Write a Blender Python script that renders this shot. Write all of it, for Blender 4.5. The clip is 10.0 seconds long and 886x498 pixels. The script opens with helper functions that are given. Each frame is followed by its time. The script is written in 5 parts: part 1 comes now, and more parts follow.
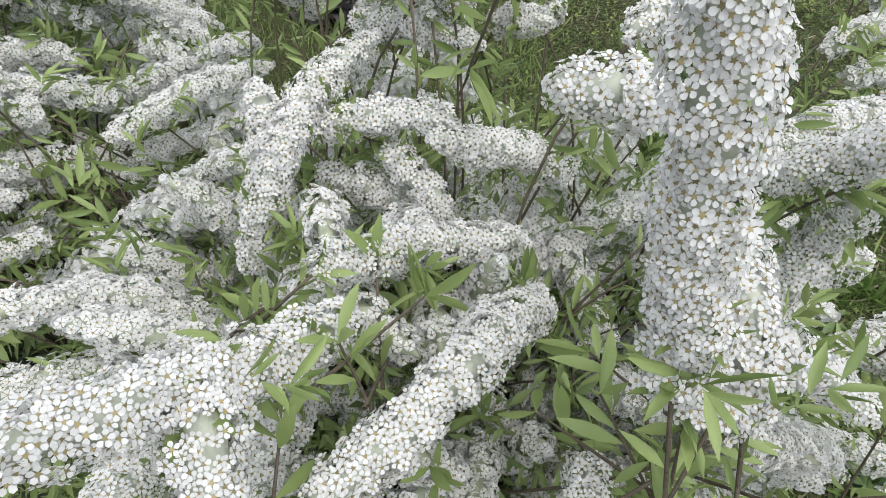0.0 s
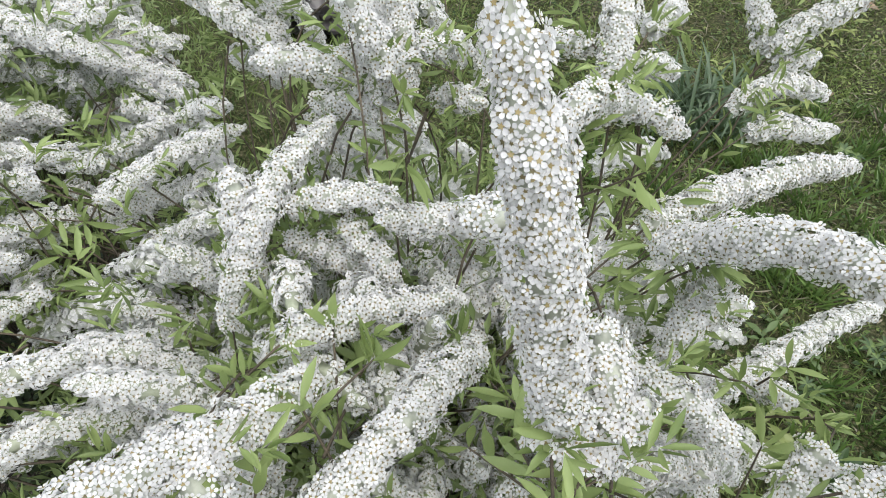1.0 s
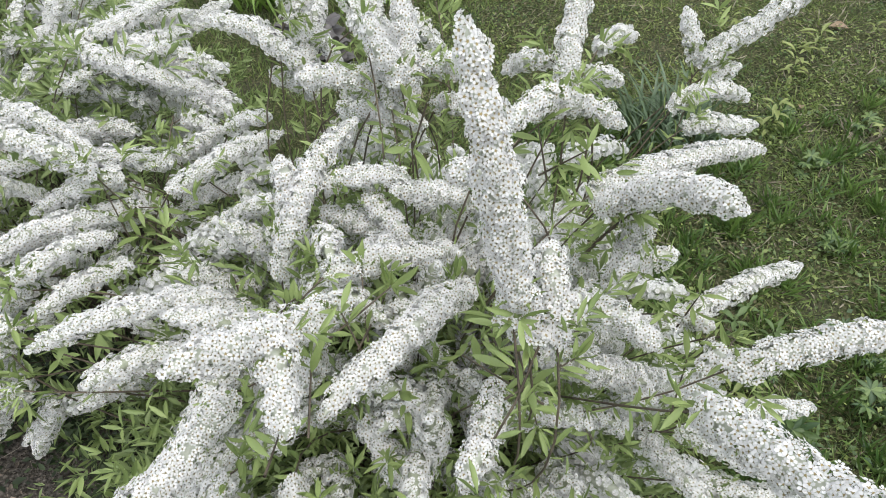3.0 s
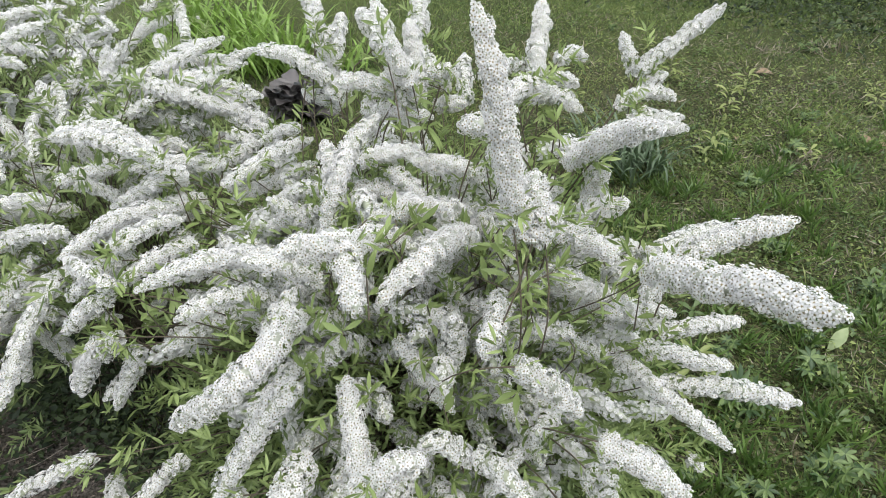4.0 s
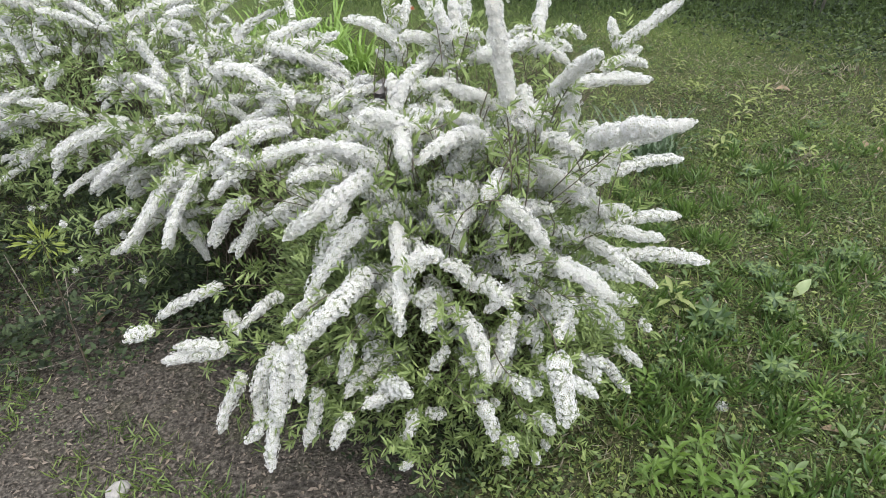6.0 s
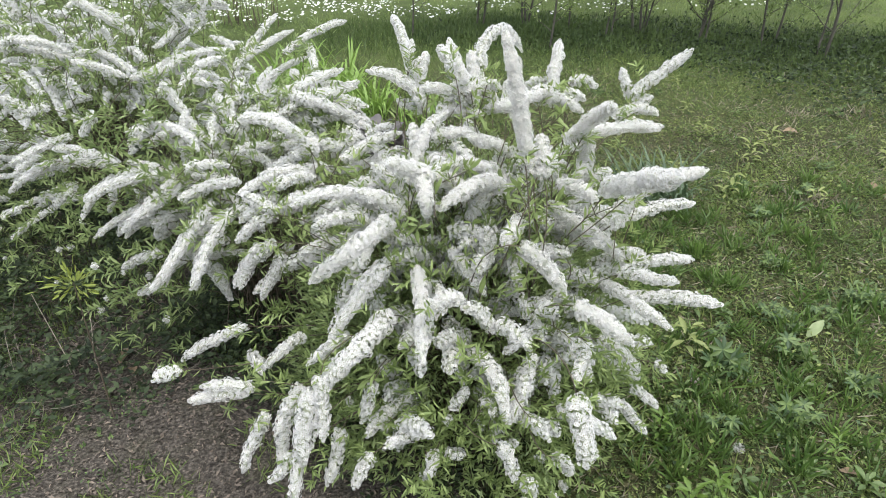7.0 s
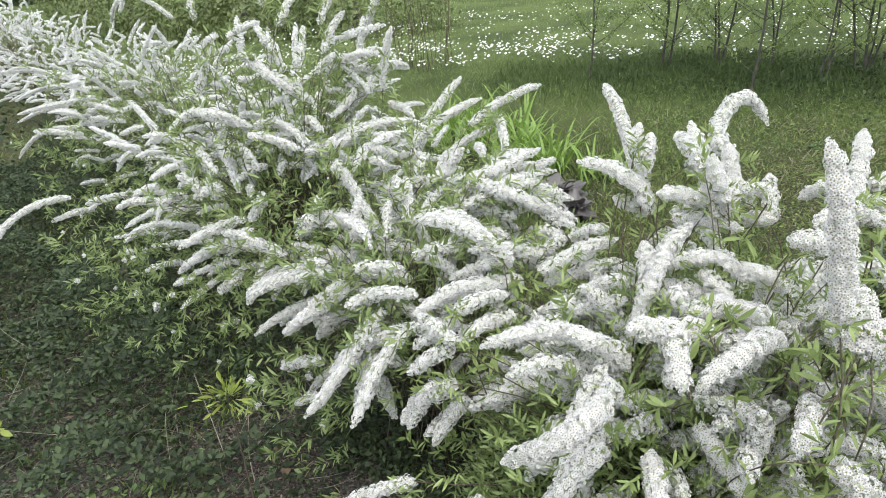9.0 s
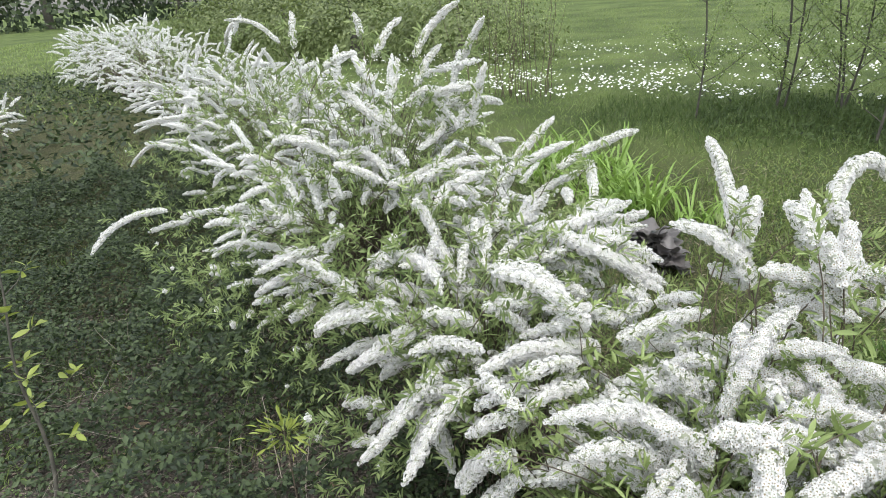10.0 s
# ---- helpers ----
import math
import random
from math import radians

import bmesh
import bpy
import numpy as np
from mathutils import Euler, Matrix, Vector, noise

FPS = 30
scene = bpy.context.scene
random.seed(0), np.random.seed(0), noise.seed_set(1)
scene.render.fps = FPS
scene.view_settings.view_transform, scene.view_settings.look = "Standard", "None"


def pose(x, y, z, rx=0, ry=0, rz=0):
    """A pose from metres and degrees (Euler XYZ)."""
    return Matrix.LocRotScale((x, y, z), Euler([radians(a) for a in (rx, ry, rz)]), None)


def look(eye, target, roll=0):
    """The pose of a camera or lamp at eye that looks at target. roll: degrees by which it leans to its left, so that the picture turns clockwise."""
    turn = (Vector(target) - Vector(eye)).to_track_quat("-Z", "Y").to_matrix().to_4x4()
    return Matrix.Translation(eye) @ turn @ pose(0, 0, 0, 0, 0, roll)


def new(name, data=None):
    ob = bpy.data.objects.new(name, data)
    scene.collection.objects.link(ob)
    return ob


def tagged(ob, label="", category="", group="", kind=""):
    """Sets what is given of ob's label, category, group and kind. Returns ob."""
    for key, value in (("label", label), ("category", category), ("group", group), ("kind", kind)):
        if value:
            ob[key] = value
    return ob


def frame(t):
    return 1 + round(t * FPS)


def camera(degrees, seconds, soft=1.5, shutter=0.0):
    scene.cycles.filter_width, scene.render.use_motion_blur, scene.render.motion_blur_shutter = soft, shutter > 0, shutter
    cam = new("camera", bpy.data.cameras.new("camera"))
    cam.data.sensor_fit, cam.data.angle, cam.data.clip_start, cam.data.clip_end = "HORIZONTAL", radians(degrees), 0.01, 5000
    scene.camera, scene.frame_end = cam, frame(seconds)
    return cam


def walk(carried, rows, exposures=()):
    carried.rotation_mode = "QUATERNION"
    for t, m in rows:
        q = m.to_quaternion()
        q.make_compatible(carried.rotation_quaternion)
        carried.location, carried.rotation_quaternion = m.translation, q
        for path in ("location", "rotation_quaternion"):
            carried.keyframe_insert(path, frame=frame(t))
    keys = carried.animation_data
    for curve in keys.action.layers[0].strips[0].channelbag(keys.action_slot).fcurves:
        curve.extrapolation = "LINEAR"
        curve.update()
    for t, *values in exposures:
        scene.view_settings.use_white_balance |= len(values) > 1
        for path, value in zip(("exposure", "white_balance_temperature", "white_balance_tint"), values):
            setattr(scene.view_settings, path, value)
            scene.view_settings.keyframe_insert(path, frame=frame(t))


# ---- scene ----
cam = camera(68.8, 10.0, 0.88)
METRES, EYE, TILT, LEAN, TURN = 2.1, 1.28, -42.5, 0.0, 0.0
ROWS = [
    (0.0, 0.0, 0.0, 0.0, 0.0, 0.0, -0.0),
    (0.5, 0.0095, -0.0208, 0.0209, -0.26, -0.47, 1.6),
    (1.0, 0.0167, -0.0473, 0.0342, -1.51, -1.29, 1.47),
    (1.5, 0.0252, -0.074, 0.0386, -0.31, -2.43, 2.33),
    (2.0, 0.0355, -0.0954, 0.0395, 0.16, -2.1, 2.52),
    (3.5, -0.0021, -0.1981, -0.0432, -2.09, 4.12, 3.41),
    (4.0, -0.023, -0.2638, -0.0949, -3.35, 7.02, 5.59),
    (4.5, -0.0302, -0.3141, -0.1477, -3.68, 7.16, 6.09),
    (5.0, -0.0172, -0.3825, -0.2093, -1.79, 8.76, 3.54),
    (5.5, -0.0085, -0.4496, -0.2631, 0.11, 9.69, 1.96),
    (7.0, -0.0255, -0.509, -0.2834, 1.42, 13.51, 1.53),
    (7.5, -0.0057, -0.4644, -0.226, 3.33, 15.9, 0.62),
    (8.0, -0.0131, -0.4301, -0.2021, 6.56, 14.93, -1.56),
    (8.5, -0.0638, -0.3924, -0.1614, 11.06, 14.83, -4.43),
    (9.0, -0.1066, -0.3615, -0.1238, 13.63, 15.8, -4.91),
    (9.5, -0.1098, -0.3329, -0.0881, 17.79, 16.29, -9.22),
    (10.0, -0.1042, -0.3319, -0.0813, 19.77, 16.96, -11.66),
]
walk(cam, [(t, pose(0, 0, EYE, TILT, LEAN, TURN) @ pose(METRES * x, METRES * y, METRES * z, 90 + pitch, roll, yaw)) for t, x, y, z, yaw, pitch, roll in ROWS], [(0.0, 1.14), (1.0, 1.23), (2.2, 1.27), (3.5, 1.31), (5.5, 1.46), (7.5, 1.54), (10.0, 1.54)])

# ---- light: a bright overcast sky ----
SUN_EL, SUN_AZ = 72.0, 150.0
world = bpy.data.worlds.new("overcast_sky")
scene.world = world
world.use_nodes = True
wn = world.node_tree
sky = wn.nodes.new("ShaderNodeTexSky")
sky.sky_type, sky.sun_disc = "NISHITA", False
sky.sun_elevation, sky.sun_rotation = radians(SUN_EL), radians(SUN_AZ)
sky.air_density, sky.dust_density, sky.ozone_density = 1.0, 3.0, 1.0
grey = wn.nodes.new("ShaderNodeHueSaturation")
grey.inputs["Saturation"].default_value = 0.36
wn.links.new(sky.outputs[0], grey.inputs["Color"])
wn.links.new(grey.outputs[0], wn.nodes["Background"].inputs[0])
wn.nodes["Background"].inputs[1].default_value = 0.15
sun = new("sun", bpy.data.lights.new("sun", "SUN"))
sun.data.energy, sun.data.angle, sun.data.color = 0.75, radians(100), (0.955, 1.0, 0.975)
sun.matrix_world = look((0, 0, 20), (20 * math.sin(radians(SUN_AZ)) * -math.cos(radians(SUN_EL)), 20 * math.cos(radians(SUN_AZ)) * -math.cos(radians(SUN_EL)), 20 - 20 * math.sin(radians(SUN_EL))))


# ---- materials ----
def surface(name, dark, light, rough=0.6, scale=30.0, thin=0.0, island=0.0, bump=0.0, fine=0.0, edge=0.25):
    """A surface that varies between two colours by noise, and from piece to piece; thin ones let light through."""
    m = bpy.data.materials.new(name)
    m.use_nodes = True
    nt = m.node_tree
    N, K = nt.nodes, nt.links
    b = N["Principled BSDF"]
    b.inputs["Roughness"].default_value = rough
    geo = N.new("ShaderNodeNewGeometry")
    tex = N.new("ShaderNodeTexNoise")
    tex.inputs["Scale"].default_value, tex.inputs["Detail"].default_value = scale, 4.0
    K.new(geo.outputs["Position"], tex.inputs["Vector"])
    amount = tex.outputs["Fac"]
    if island:
        mixer = N.new("ShaderNodeMix")
        mixer.inputs[0].default_value = island
        K.new(tex.outputs["Fac"], mixer.inputs[2])
        K.new(geo.outputs["Random Per Island"], mixer.inputs[3])
        amount = mixer.outputs[0]
    ramp = N.new("ShaderNodeValToRGB")
    ramp.color_ramp.elements[0].position, ramp.color_ramp.elements[1].position = edge, 1 - edge
    ramp.color_ramp.elements[0].color, ramp.color_ramp.elements[1].color = (*dark, 1), (*light, 1)
    K.new(amount, ramp.inputs[0])
    K.new(ramp.outputs[0], b.inputs["Base Color"])
    if bump:
        bm = N.new("ShaderNodeBump")
        bm.inputs["Strength"].default_value = bump
        bm.inputs["Distance"].default_value = 0.01
        ft = N.new("ShaderNodeTexNoise")
        ft.inputs["Scale"].default_value, ft.inputs["Detail"].default_value = fine or scale * 6, 5.0
        K.new(geo.outputs["Position"], ft.inputs["Vector"])
        K.new(ft.outputs["Fac"], bm.inputs["Height"])
        K.new(bm.outputs[0], b.inputs["Normal"])
    if thin:
        tr = N.new("ShaderNodeBsdfTranslucent")
        K.new(ramp.outputs[0], tr.inputs["Color"])
        mx = N.new("ShaderNodeMixShader")
        mx.inputs[0].default_value = thin
        K.new(b.outputs[0], mx.inputs[1])
        K.new(tr.outputs[0], mx.inputs[2])
        K.new(mx.outputs[0], N["Material Output"].inputs[0])
    return m


PETAL = surface("white_petal", (0.700, 0.695, 0.692), (0.806, 0.800, 0.797), 0.6, 60, 0.50, 0.7)
CENTRE = surface("flower_centre", (0.13, 0.11, 0.048), (0.27, 0.215, 0.092), 0.6, 200, 0, 0.6)
STALK = surface("flower_stalk", (0.42, 0.45, 0.35), (0.60, 0.62, 0.53), 0.7, 160, 0.3)
# darker copy of the stalk, its colour giving the shade between flowers
GAP_STALK = surface("stalk_with_gap_shade", (0.25, 0.275, 0.185), (0.40, 0.425, 0.32), 0.7, 160)
BARK = surface("brown_twig", (0.045, 0.036, 0.026), (0.12, 0.095, 0.062), 0.8, 60, 0, 0, 0.5)
LEAF = surface("spring_leaf", (0.17, 0.235, 0.075), (0.32, 0.40, 0.15), 0.5, 25, 0.45, 0.6)
HEDGE_LEAF = surface("hedge_leaf", (0.15, 0.212, 0.075), (0.30, 0.37, 0.150), 0.5, 25, 0.45, 0.6)
INNER = surface("inner_leaf", (0.16, 0.22, 0.085), (0.30, 0.375, 0.155), 0.5, 25, 0.45, 0.7)
# leaf green lowered so that the colour itself carries hedge and tree shade
DARK_LEAF = surface("shade_darkened_leaf", (0.013, 0.025, 0.009), (0.058, 0.086, 0.032), 0.7, 5, 0.3, 0.6, edge=0.3)
GRASS = surface("grass_blade", (0.046, 0.084, 0.020), (0.19, 0.255, 0.070), 0.5, 2.4, 0.3, 0.35, edge=0.34)
# darker copy of the grass, tree shade mixed into its green
SHADE_GRASS = surface("shade_toned_grass", (0.044, 0.076, 0.021), (0.11, 0.16, 0.045), 0.6, 1.3, 0.3, 0.3)
PALE_GRASS = surface("yellow_green_grass", (0.13, 0.17, 0.048), (0.27, 0.31, 0.105), 0.5, 3.0, 0.3, 0.6)
MEADOW = surface("meadow_grass", (0.115, 0.165, 0.045), (0.245, 0.315, 0.10), 0.55, 0.8, 0.3, 0.45)
WEED = surface("weed_leaf", (0.040, 0.078, 0.026), (0.15, 0.215, 0.068), 0.5, 3.0, 0.35, 0.45, edge=0.33)
LAWN_LEAF = surface("lawn_weed_leaf", (0.070, 0.108, 0.027), (0.23, 0.28, 0.082), 0.55, 1.9, 0.35, 0.35, edge=0.36)
STRAW = surface("dry_grass", (0.15, 0.13, 0.09), (0.34, 0.30, 0.225), 0.7, 20, 0.2, 0.6)
LILY = surface("lily_leaf", (0.12, 0.22, 0.035), (0.24, 0.36, 0.08), 0.45, 6, 0.35, 0.6)
PURPLE = surface("purple_leaf", (0.045, 0.041, 0.041), (0.115, 0.105, 0.100), 0.4, 20, 0.15, 0.6)
DAISY = surface("daisy_petal", (0.75, 0.75, 0.74), (0.9, 0.9, 0.9), 0.6, 30, 0.2)
TRUNK = surface("sapling_bark", (0.040, 0.038, 0.030), (0.11, 0.102, 0.080), 0.85, 14, 0, 0, 0.6)
DEAD = surface("dead_stalk", (0.13, 0.115, 0.09), (0.30, 0.265, 0.22), 0.8, 40)
LITTER = surface("dead_leaf", (0.038, 0.031, 0.025), (0.20, 0.163, 0.130), 0.8, 15, 0.1, 0.8)
OLIVE = surface("olive_leaf", (0.085, 0.115, 0.036), (0.165, 0.205, 0.070), 0.5, 2.5, 0.35, 0.4)
STONE = surface("grey_stone", (0.20, 0.19, 0.18), (0.38, 0.36, 0.34), 0.85, 40, 0, 0, 0.5)

# ---- helpers for building ----


def unit(v):
    v = np.asarray(v, float)
    return v / np.maximum(np.linalg.norm(v, axis=-1, keepdims=True), 1e-9)


def mesh_of(name, chunks, mats):
    """One mesh from chunks (vertices, faces, material index), faces being arrays of equal width."""
    me = bpy.data.meshes.new(name)
    V, loops, sizes, idx, at = [], [], [], [], 0
    for v, f, k in chunks:
        v, f = np.asarray(v, np.float32).reshape(-1, 3), np.asarray(f, np.int32)
        V.append(v)
        loops.append((f + at).ravel())
        sizes.append(np.full(len(f), f.shape[1], np.int32))
        idx.append(np.full(len(f), k, np.int32))
        at += len(v)
    V, loops, sizes, idx = np.concatenate(V), np.concatenate(loops), np.concatenate(sizes), np.concatenate(idx)
    me.vertices.add(len(V))
    me.vertices.foreach_set("co", V.ravel())
    me.loops.add(len(loops))
    me.loops.foreach_set("vertex_index", loops)
    me.polygons.add(len(sizes))
    me.polygons.foreach_set("loop_start", np.concatenate([[0], np.cumsum(sizes)[:-1]]).astype(np.int32))
    me.polygons.foreach_set("loop_total", sizes)
    me.polygons.foreach_set("material_index", idx)
    for m in mats:
        me.materials.append(m)
    me.update(calc_edges=True)
    me.validate()
    return me


def part(name, me, parent=None, label="", kind=""):
    ob = new(name, me)
    ob.parent = parent
    return tagged(ob, label, kind=kind)


def scatter(shape, faces, at, x, y, z, size):
    """Copies of one small shape at many places, with axes x, y, z and sizes."""
    shape, at, n = np.asarray(shape, float), np.asarray(at, float), len(at)
    size = np.broadcast_to(np.asarray(size, float), (n,))[:, None, None]
    V = at[:, None] + size * (shape[None, :, :1] * x[:, None] + shape[None, :, 1:2] * y[:, None] + shape[None, :, 2:] * z[:, None])
    F = (np.asarray(faces)[None] + (np.arange(n) * len(shape))[:, None, None]).reshape(-1, len(faces[0]))
    return V.reshape(-1, 3), F


def axes(normal, r, spin=True):
    """Right-angled axes whose z is the normal, turned at random about it."""
    z = unit(normal)
    h = np.where(np.abs(z[:, 2:]) < 0.9, [[0, 0, 1.0]], [[1.0, 0, 0]])
    x = unit(np.cross(h, z))
    y = np.cross(z, x)
    if spin:
        a = r.uniform(0, 2 * np.pi, len(z))[:, None]
        x, y = x * np.cos(a) + y * np.sin(a), y * np.cos(a) - x * np.sin(a)
    return x, y, z


def curve_points(P, n):
    """n points on a smooth line through two, three or four points."""
    P = np.asarray(P, float)
    if len(P) == 2:
        u = np.linspace(0, 1, n)[:, None]
        return P[0] + (P[1] - P[0]) * u
    knots = np.concatenate([[0], np.cumsum(np.linalg.norm(np.diff(P, axis=0), axis=1))])
    s = np.linspace(0, knots[-1], n)
    out = np.zeros((n, 3))
    for k in range(len(P)):
        w = np.ones(n)
        for j in range(len(P)):
            if j != k:
                w *= (s - knots[j]) / (knots[k] - knots[j])
        out += w[:, None] * P[k]
    return out


def tube(C, radii, sides=5):
    C = np.asarray(C, float)
    tang = unit(np.gradient(C, axis=0))
    ref = np.array([0.31, 0.87, 0.2])
    x = unit(np.cross(tang, ref))
    y = np.cross(tang, x)
    a = np.arange(sides) * 2 * np.pi / sides
    V = C[:, None] + np.asarray(radii, float)[:, None, None] * (np.cos(a)[None, :, None] * x[:, None] + np.sin(a)[None, :, None] * y[:, None])
    i, j = np.meshgrid(np.arange(len(C) - 1), np.arange(sides), indexing="ij")
    k = (j + 1) % sides
    F = np.stack([i * sides + j, i * sides + k, (i + 1) * sides + k, (i + 1) * sides + j], -1).reshape(-1, 4)
    return V.reshape(-1, 3), F


# ---- the flower, in three finenesses ----
def ring(k, n=5, off=0.0):
    a = 2 * np.pi * (k + off) / n
    return np.array([math.cos(a), math.sin(a), 0]), np.array([-math.sin(a), math.cos(a), 0])


def petals(profile):
    V, Fs = [], []
    for k in range(5):
        o, s = ring(k)
        Fs.append(list(range(len(V), len(V) + len(profile))))
        V += [o * r + s * w + np.array([0, 0, h]) for r, w, h in profile]
    return np.array(V), Fs


def cupped(outline, middle):
    """Five petals that are hollow in the middle, each a fan of triangles."""
    V, Fs, n = [], [], len(outline)
    for k in range(5):
        o, s = ring(k)
        at = len(V)
        V += [o * r + s * w + np.array([0, 0, h]) for r, w, h in [*outline, middle]]
        Fs += [[at + i, at + (i + 1) % n, at + n] for i in range(n)]
    return np.array(V), Fs


FINE_V, FINE_F = cupped([(0.16, 0.0, 0.02), (0.37, -0.20, 0.12), (0.64, -0.335, 0.24), (0.88, -0.23, 0.27), (0.97, 0.0, 0.25), (0.88, 0.23, 0.27), (0.64, 0.335, 0.24), (0.37, 0.20, 0.12)], (0.62, 0.0, 0.13))
MID_V, MID_F = petals([(0.13, 0.0, 0.02), (0.60, -0.345, 0.20), (0.94, -0.20, 0.25), (0.94, 0.20, 0.25), (0.60, 0.345, 0.20)])
FAR_V, FAR_F = petals([(0.03, 0.0, 0.0), (0.86, -0.50, 0.19), (0.86, 0.50, 0.19)])
STAR_V = np.array([ring(k, 10, 0.5)[0] * (0.43 if k % 2 else 0.20) + np.array([0, 0, 0.12 if k % 2 else 0.15]) for k in range(10)])
STAR_F = [list(range(10))]
FLAT_V, FLAT_F = np.array([ring(k)[0] * 0.90 for k in range(5)]), [list(range(5))]
DOT_V, DOT_F = np.array([ring(k, 3)[0] * 0.40 + np.array([0, 0, 0.13]) for k in range(3)]), [[0, 1, 2]]


PROFILE_U, PROFILE_W = [0, 0.08, 0.5, 0.8, 0.93, 1.0], [0.66, 1.02, 1.0, 0.88, 0.66, 0.20]


def flower_places(C, R, r, cover=1.2, size=0.0047, loose=0.5):
    """Where the flowers of a spray sit and face: a coat of flowers on low domes that spiral up the stem C."""
    length = np.linalg.norm(np.diff(C, axis=0), axis=1).sum()
    n = max(14, int(2 * np.pi * R * length * cover * 0.92 / (2.3 * size * size)))
    nodes = max(6, int(5.3 * length / R))
    node_u, node_a = (np.arange(nodes) + r.uniform(0, 1, nodes)) / nodes, np.arange(nodes) * 2.39996 + r.normal(0, 0.35, nodes)
    node_r = r.uniform(0.84, 1.18, nodes)
    along = np.linspace(0, 1, 60)
    area = np.cumsum(np.interp(along, PROFILE_U, PROFILE_W))
    u = np.interp((np.arange(n) + 0.5) / n, (area - area[0]) / (area[-1] - area[0]), along)
    u = np.clip(u + r.normal(0, 0.20 * size / length, n), 0, 1)
    phi = np.arange(n) * 2.39996 + r.normal(0, 0.20 * size / R, n)
    du = (u[:, None] - node_u[None]) * length
    da = (phi[:, None] - node_a[None] + np.pi) % (2 * np.pi) - np.pi
    gap = np.sqrt(du ** 2 + (da * R) ** 2)
    best = gap.argmin(1)
    row = np.arange(n)
    du, da, gap = du[row, best], da[row, best], gap[row, best]
    dome = np.clip(1 - (gap / (R * 0.73)) ** 2, -0.25, 1)
    idx = u * (len(C) - 1)
    lo = np.clip(idx.astype(int), 0, len(C) - 2)
    tang = unit(np.gradient(C, axis=0))[lo]
    x = unit(np.cross(tang, [0.31, 0.87, 0.2]))
    y = np.cross(tang, x)
    d = x * np.cos(phi)[:, None] + y * np.sin(phi)[:, None]
    side = y * np.cos(phi)[:, None] - x * np.sin(phi)[:, None]
    wave = 1 + 0.06 * np.sin(u * length / R * 1.7 + r.uniform(0, 6)) + 0.04 * np.sin(u * length / R * 3.9 + r.uniform(0, 6))
    thick = R * wave * np.interp(u, PROFILE_U, PROFILE_W)
    away = thick * (0.775 + 0.31 * dome) * node_r[best] + r.normal(0, 0.0011, n)
    at = C[lo] + (C[lo + 1] - C[lo]) * (idx - lo)[:, None] + d * away[:, None]
    face = unit(d + tang * (0.15 + 0.60 * du / R)[:, None] + side * (0.5 * da)[:, None] + r.normal(0, 0.27, (n, 3)) + np.array([0, 0, 0.15]))
    kept = (dome > -0.05) | (r.uniform(0, 1, n) > loose)
    at, face = at[kept], face[kept]
    k = 5
    end = unit(tang[-1] + r.normal(0, 0.6, (k, 3)))
    return np.concatenate([at, C[-1] + end * R * 0.22]), np.concatenate([face, end])


def spray_mesh(C, R, r, fine=1, cover=1.2, size=0.0047, apart=None, dots=True):
    """The flowers of one spray on their pale stalks; apart: a branch under which the nearest flowers become objects."""
    at, face = flower_places(C, R, r, cover, size, 0.1 if fine < 2 else 0.22)
    x, y, z = axes(face, r)
    s = size * r.uniform(0.80, 1.15, len(at))
    core = np.interp(np.linspace(0, 1, len(C)), [0, 0.08, 0.5, 0.8, 0.93, 1.0], [0.1, 0.58, 0.60, 0.52, 0.38, 0.10]) * R * (0.98 if fine < 2 else 0.85)
    chunks = [(*tube(C, core, 7 if fine < 2 else 5), 2)]
    if apart is not None:
        for k in range(0, len(at), max(1, len(at) // 290)):
            ob = part("flower", FLOWER_MESH, apart)
            m = np.stack([x[k], y[k], z[k]], -1) * s[k]
            ob.matrix_basis = Matrix(((*m[0], at[k][0]), (*m[1], at[k][1]), (*m[2], at[k][2]), (0, 0, 0, 1)))
        rest = np.arange(len(at)) % max(1, len(at) // 290) != 0
        at, x, y, z, s = at[rest], x[rest], y[rest], z[rest], s[rest]
    if fine == 0:
        chunks += [(*scatter(FINE_V, FINE_F, at, x, y, z, s), 0), (*scatter(STAR_V, STAR_F, at, x, y, z, s), 1)]
    elif fine == 1:
        chunks += [(*scatter(MID_V, MID_F, at, x, y, z, s), 0), (*scatter(DOT_V, DOT_F, at, x, y, z, s), 1)]
    else:
        chunks += [(*scatter(*((FLAT_V, FLAT_F) if fine == 4 else (FAR_V, FAR_F)), at, x, y, z, s), 0)]
        if dots:
            chunks += [(*scatter(DOT_V * np.array([0.86, 0.86, 1]), DOT_F, at, x, y, z, s), 1)]
    # mid-distance sprays get the core with shade in its colour
    return mesh_of("flower_spray", chunks, [PETAL, CENTRE, GAP_STALK if fine == 2 else STALK])


FLOWER_MESH = mesh_of("flower", [(FINE_V, FINE_F, 0), (STAR_V, STAR_F, 1)], [PETAL, CENTRE])

# ---- leaves ----
LANCE_V = np.array([[0, 0, 0], *[[w, t + dt, h] for t, wide, z in ((0.14, 0.042, 0.0), (0.36, 0.098, 0.0), (0.60, 0.110, -0.02), (0.82, 0.066, -0.06)) for w, dt, h in ((wide, 0, z + 0.25 * wide), (0, 0.02, z - 0.15 * wide), (-wide, 0, z + 0.25 * wide))], [0, 1.0, -0.11]])
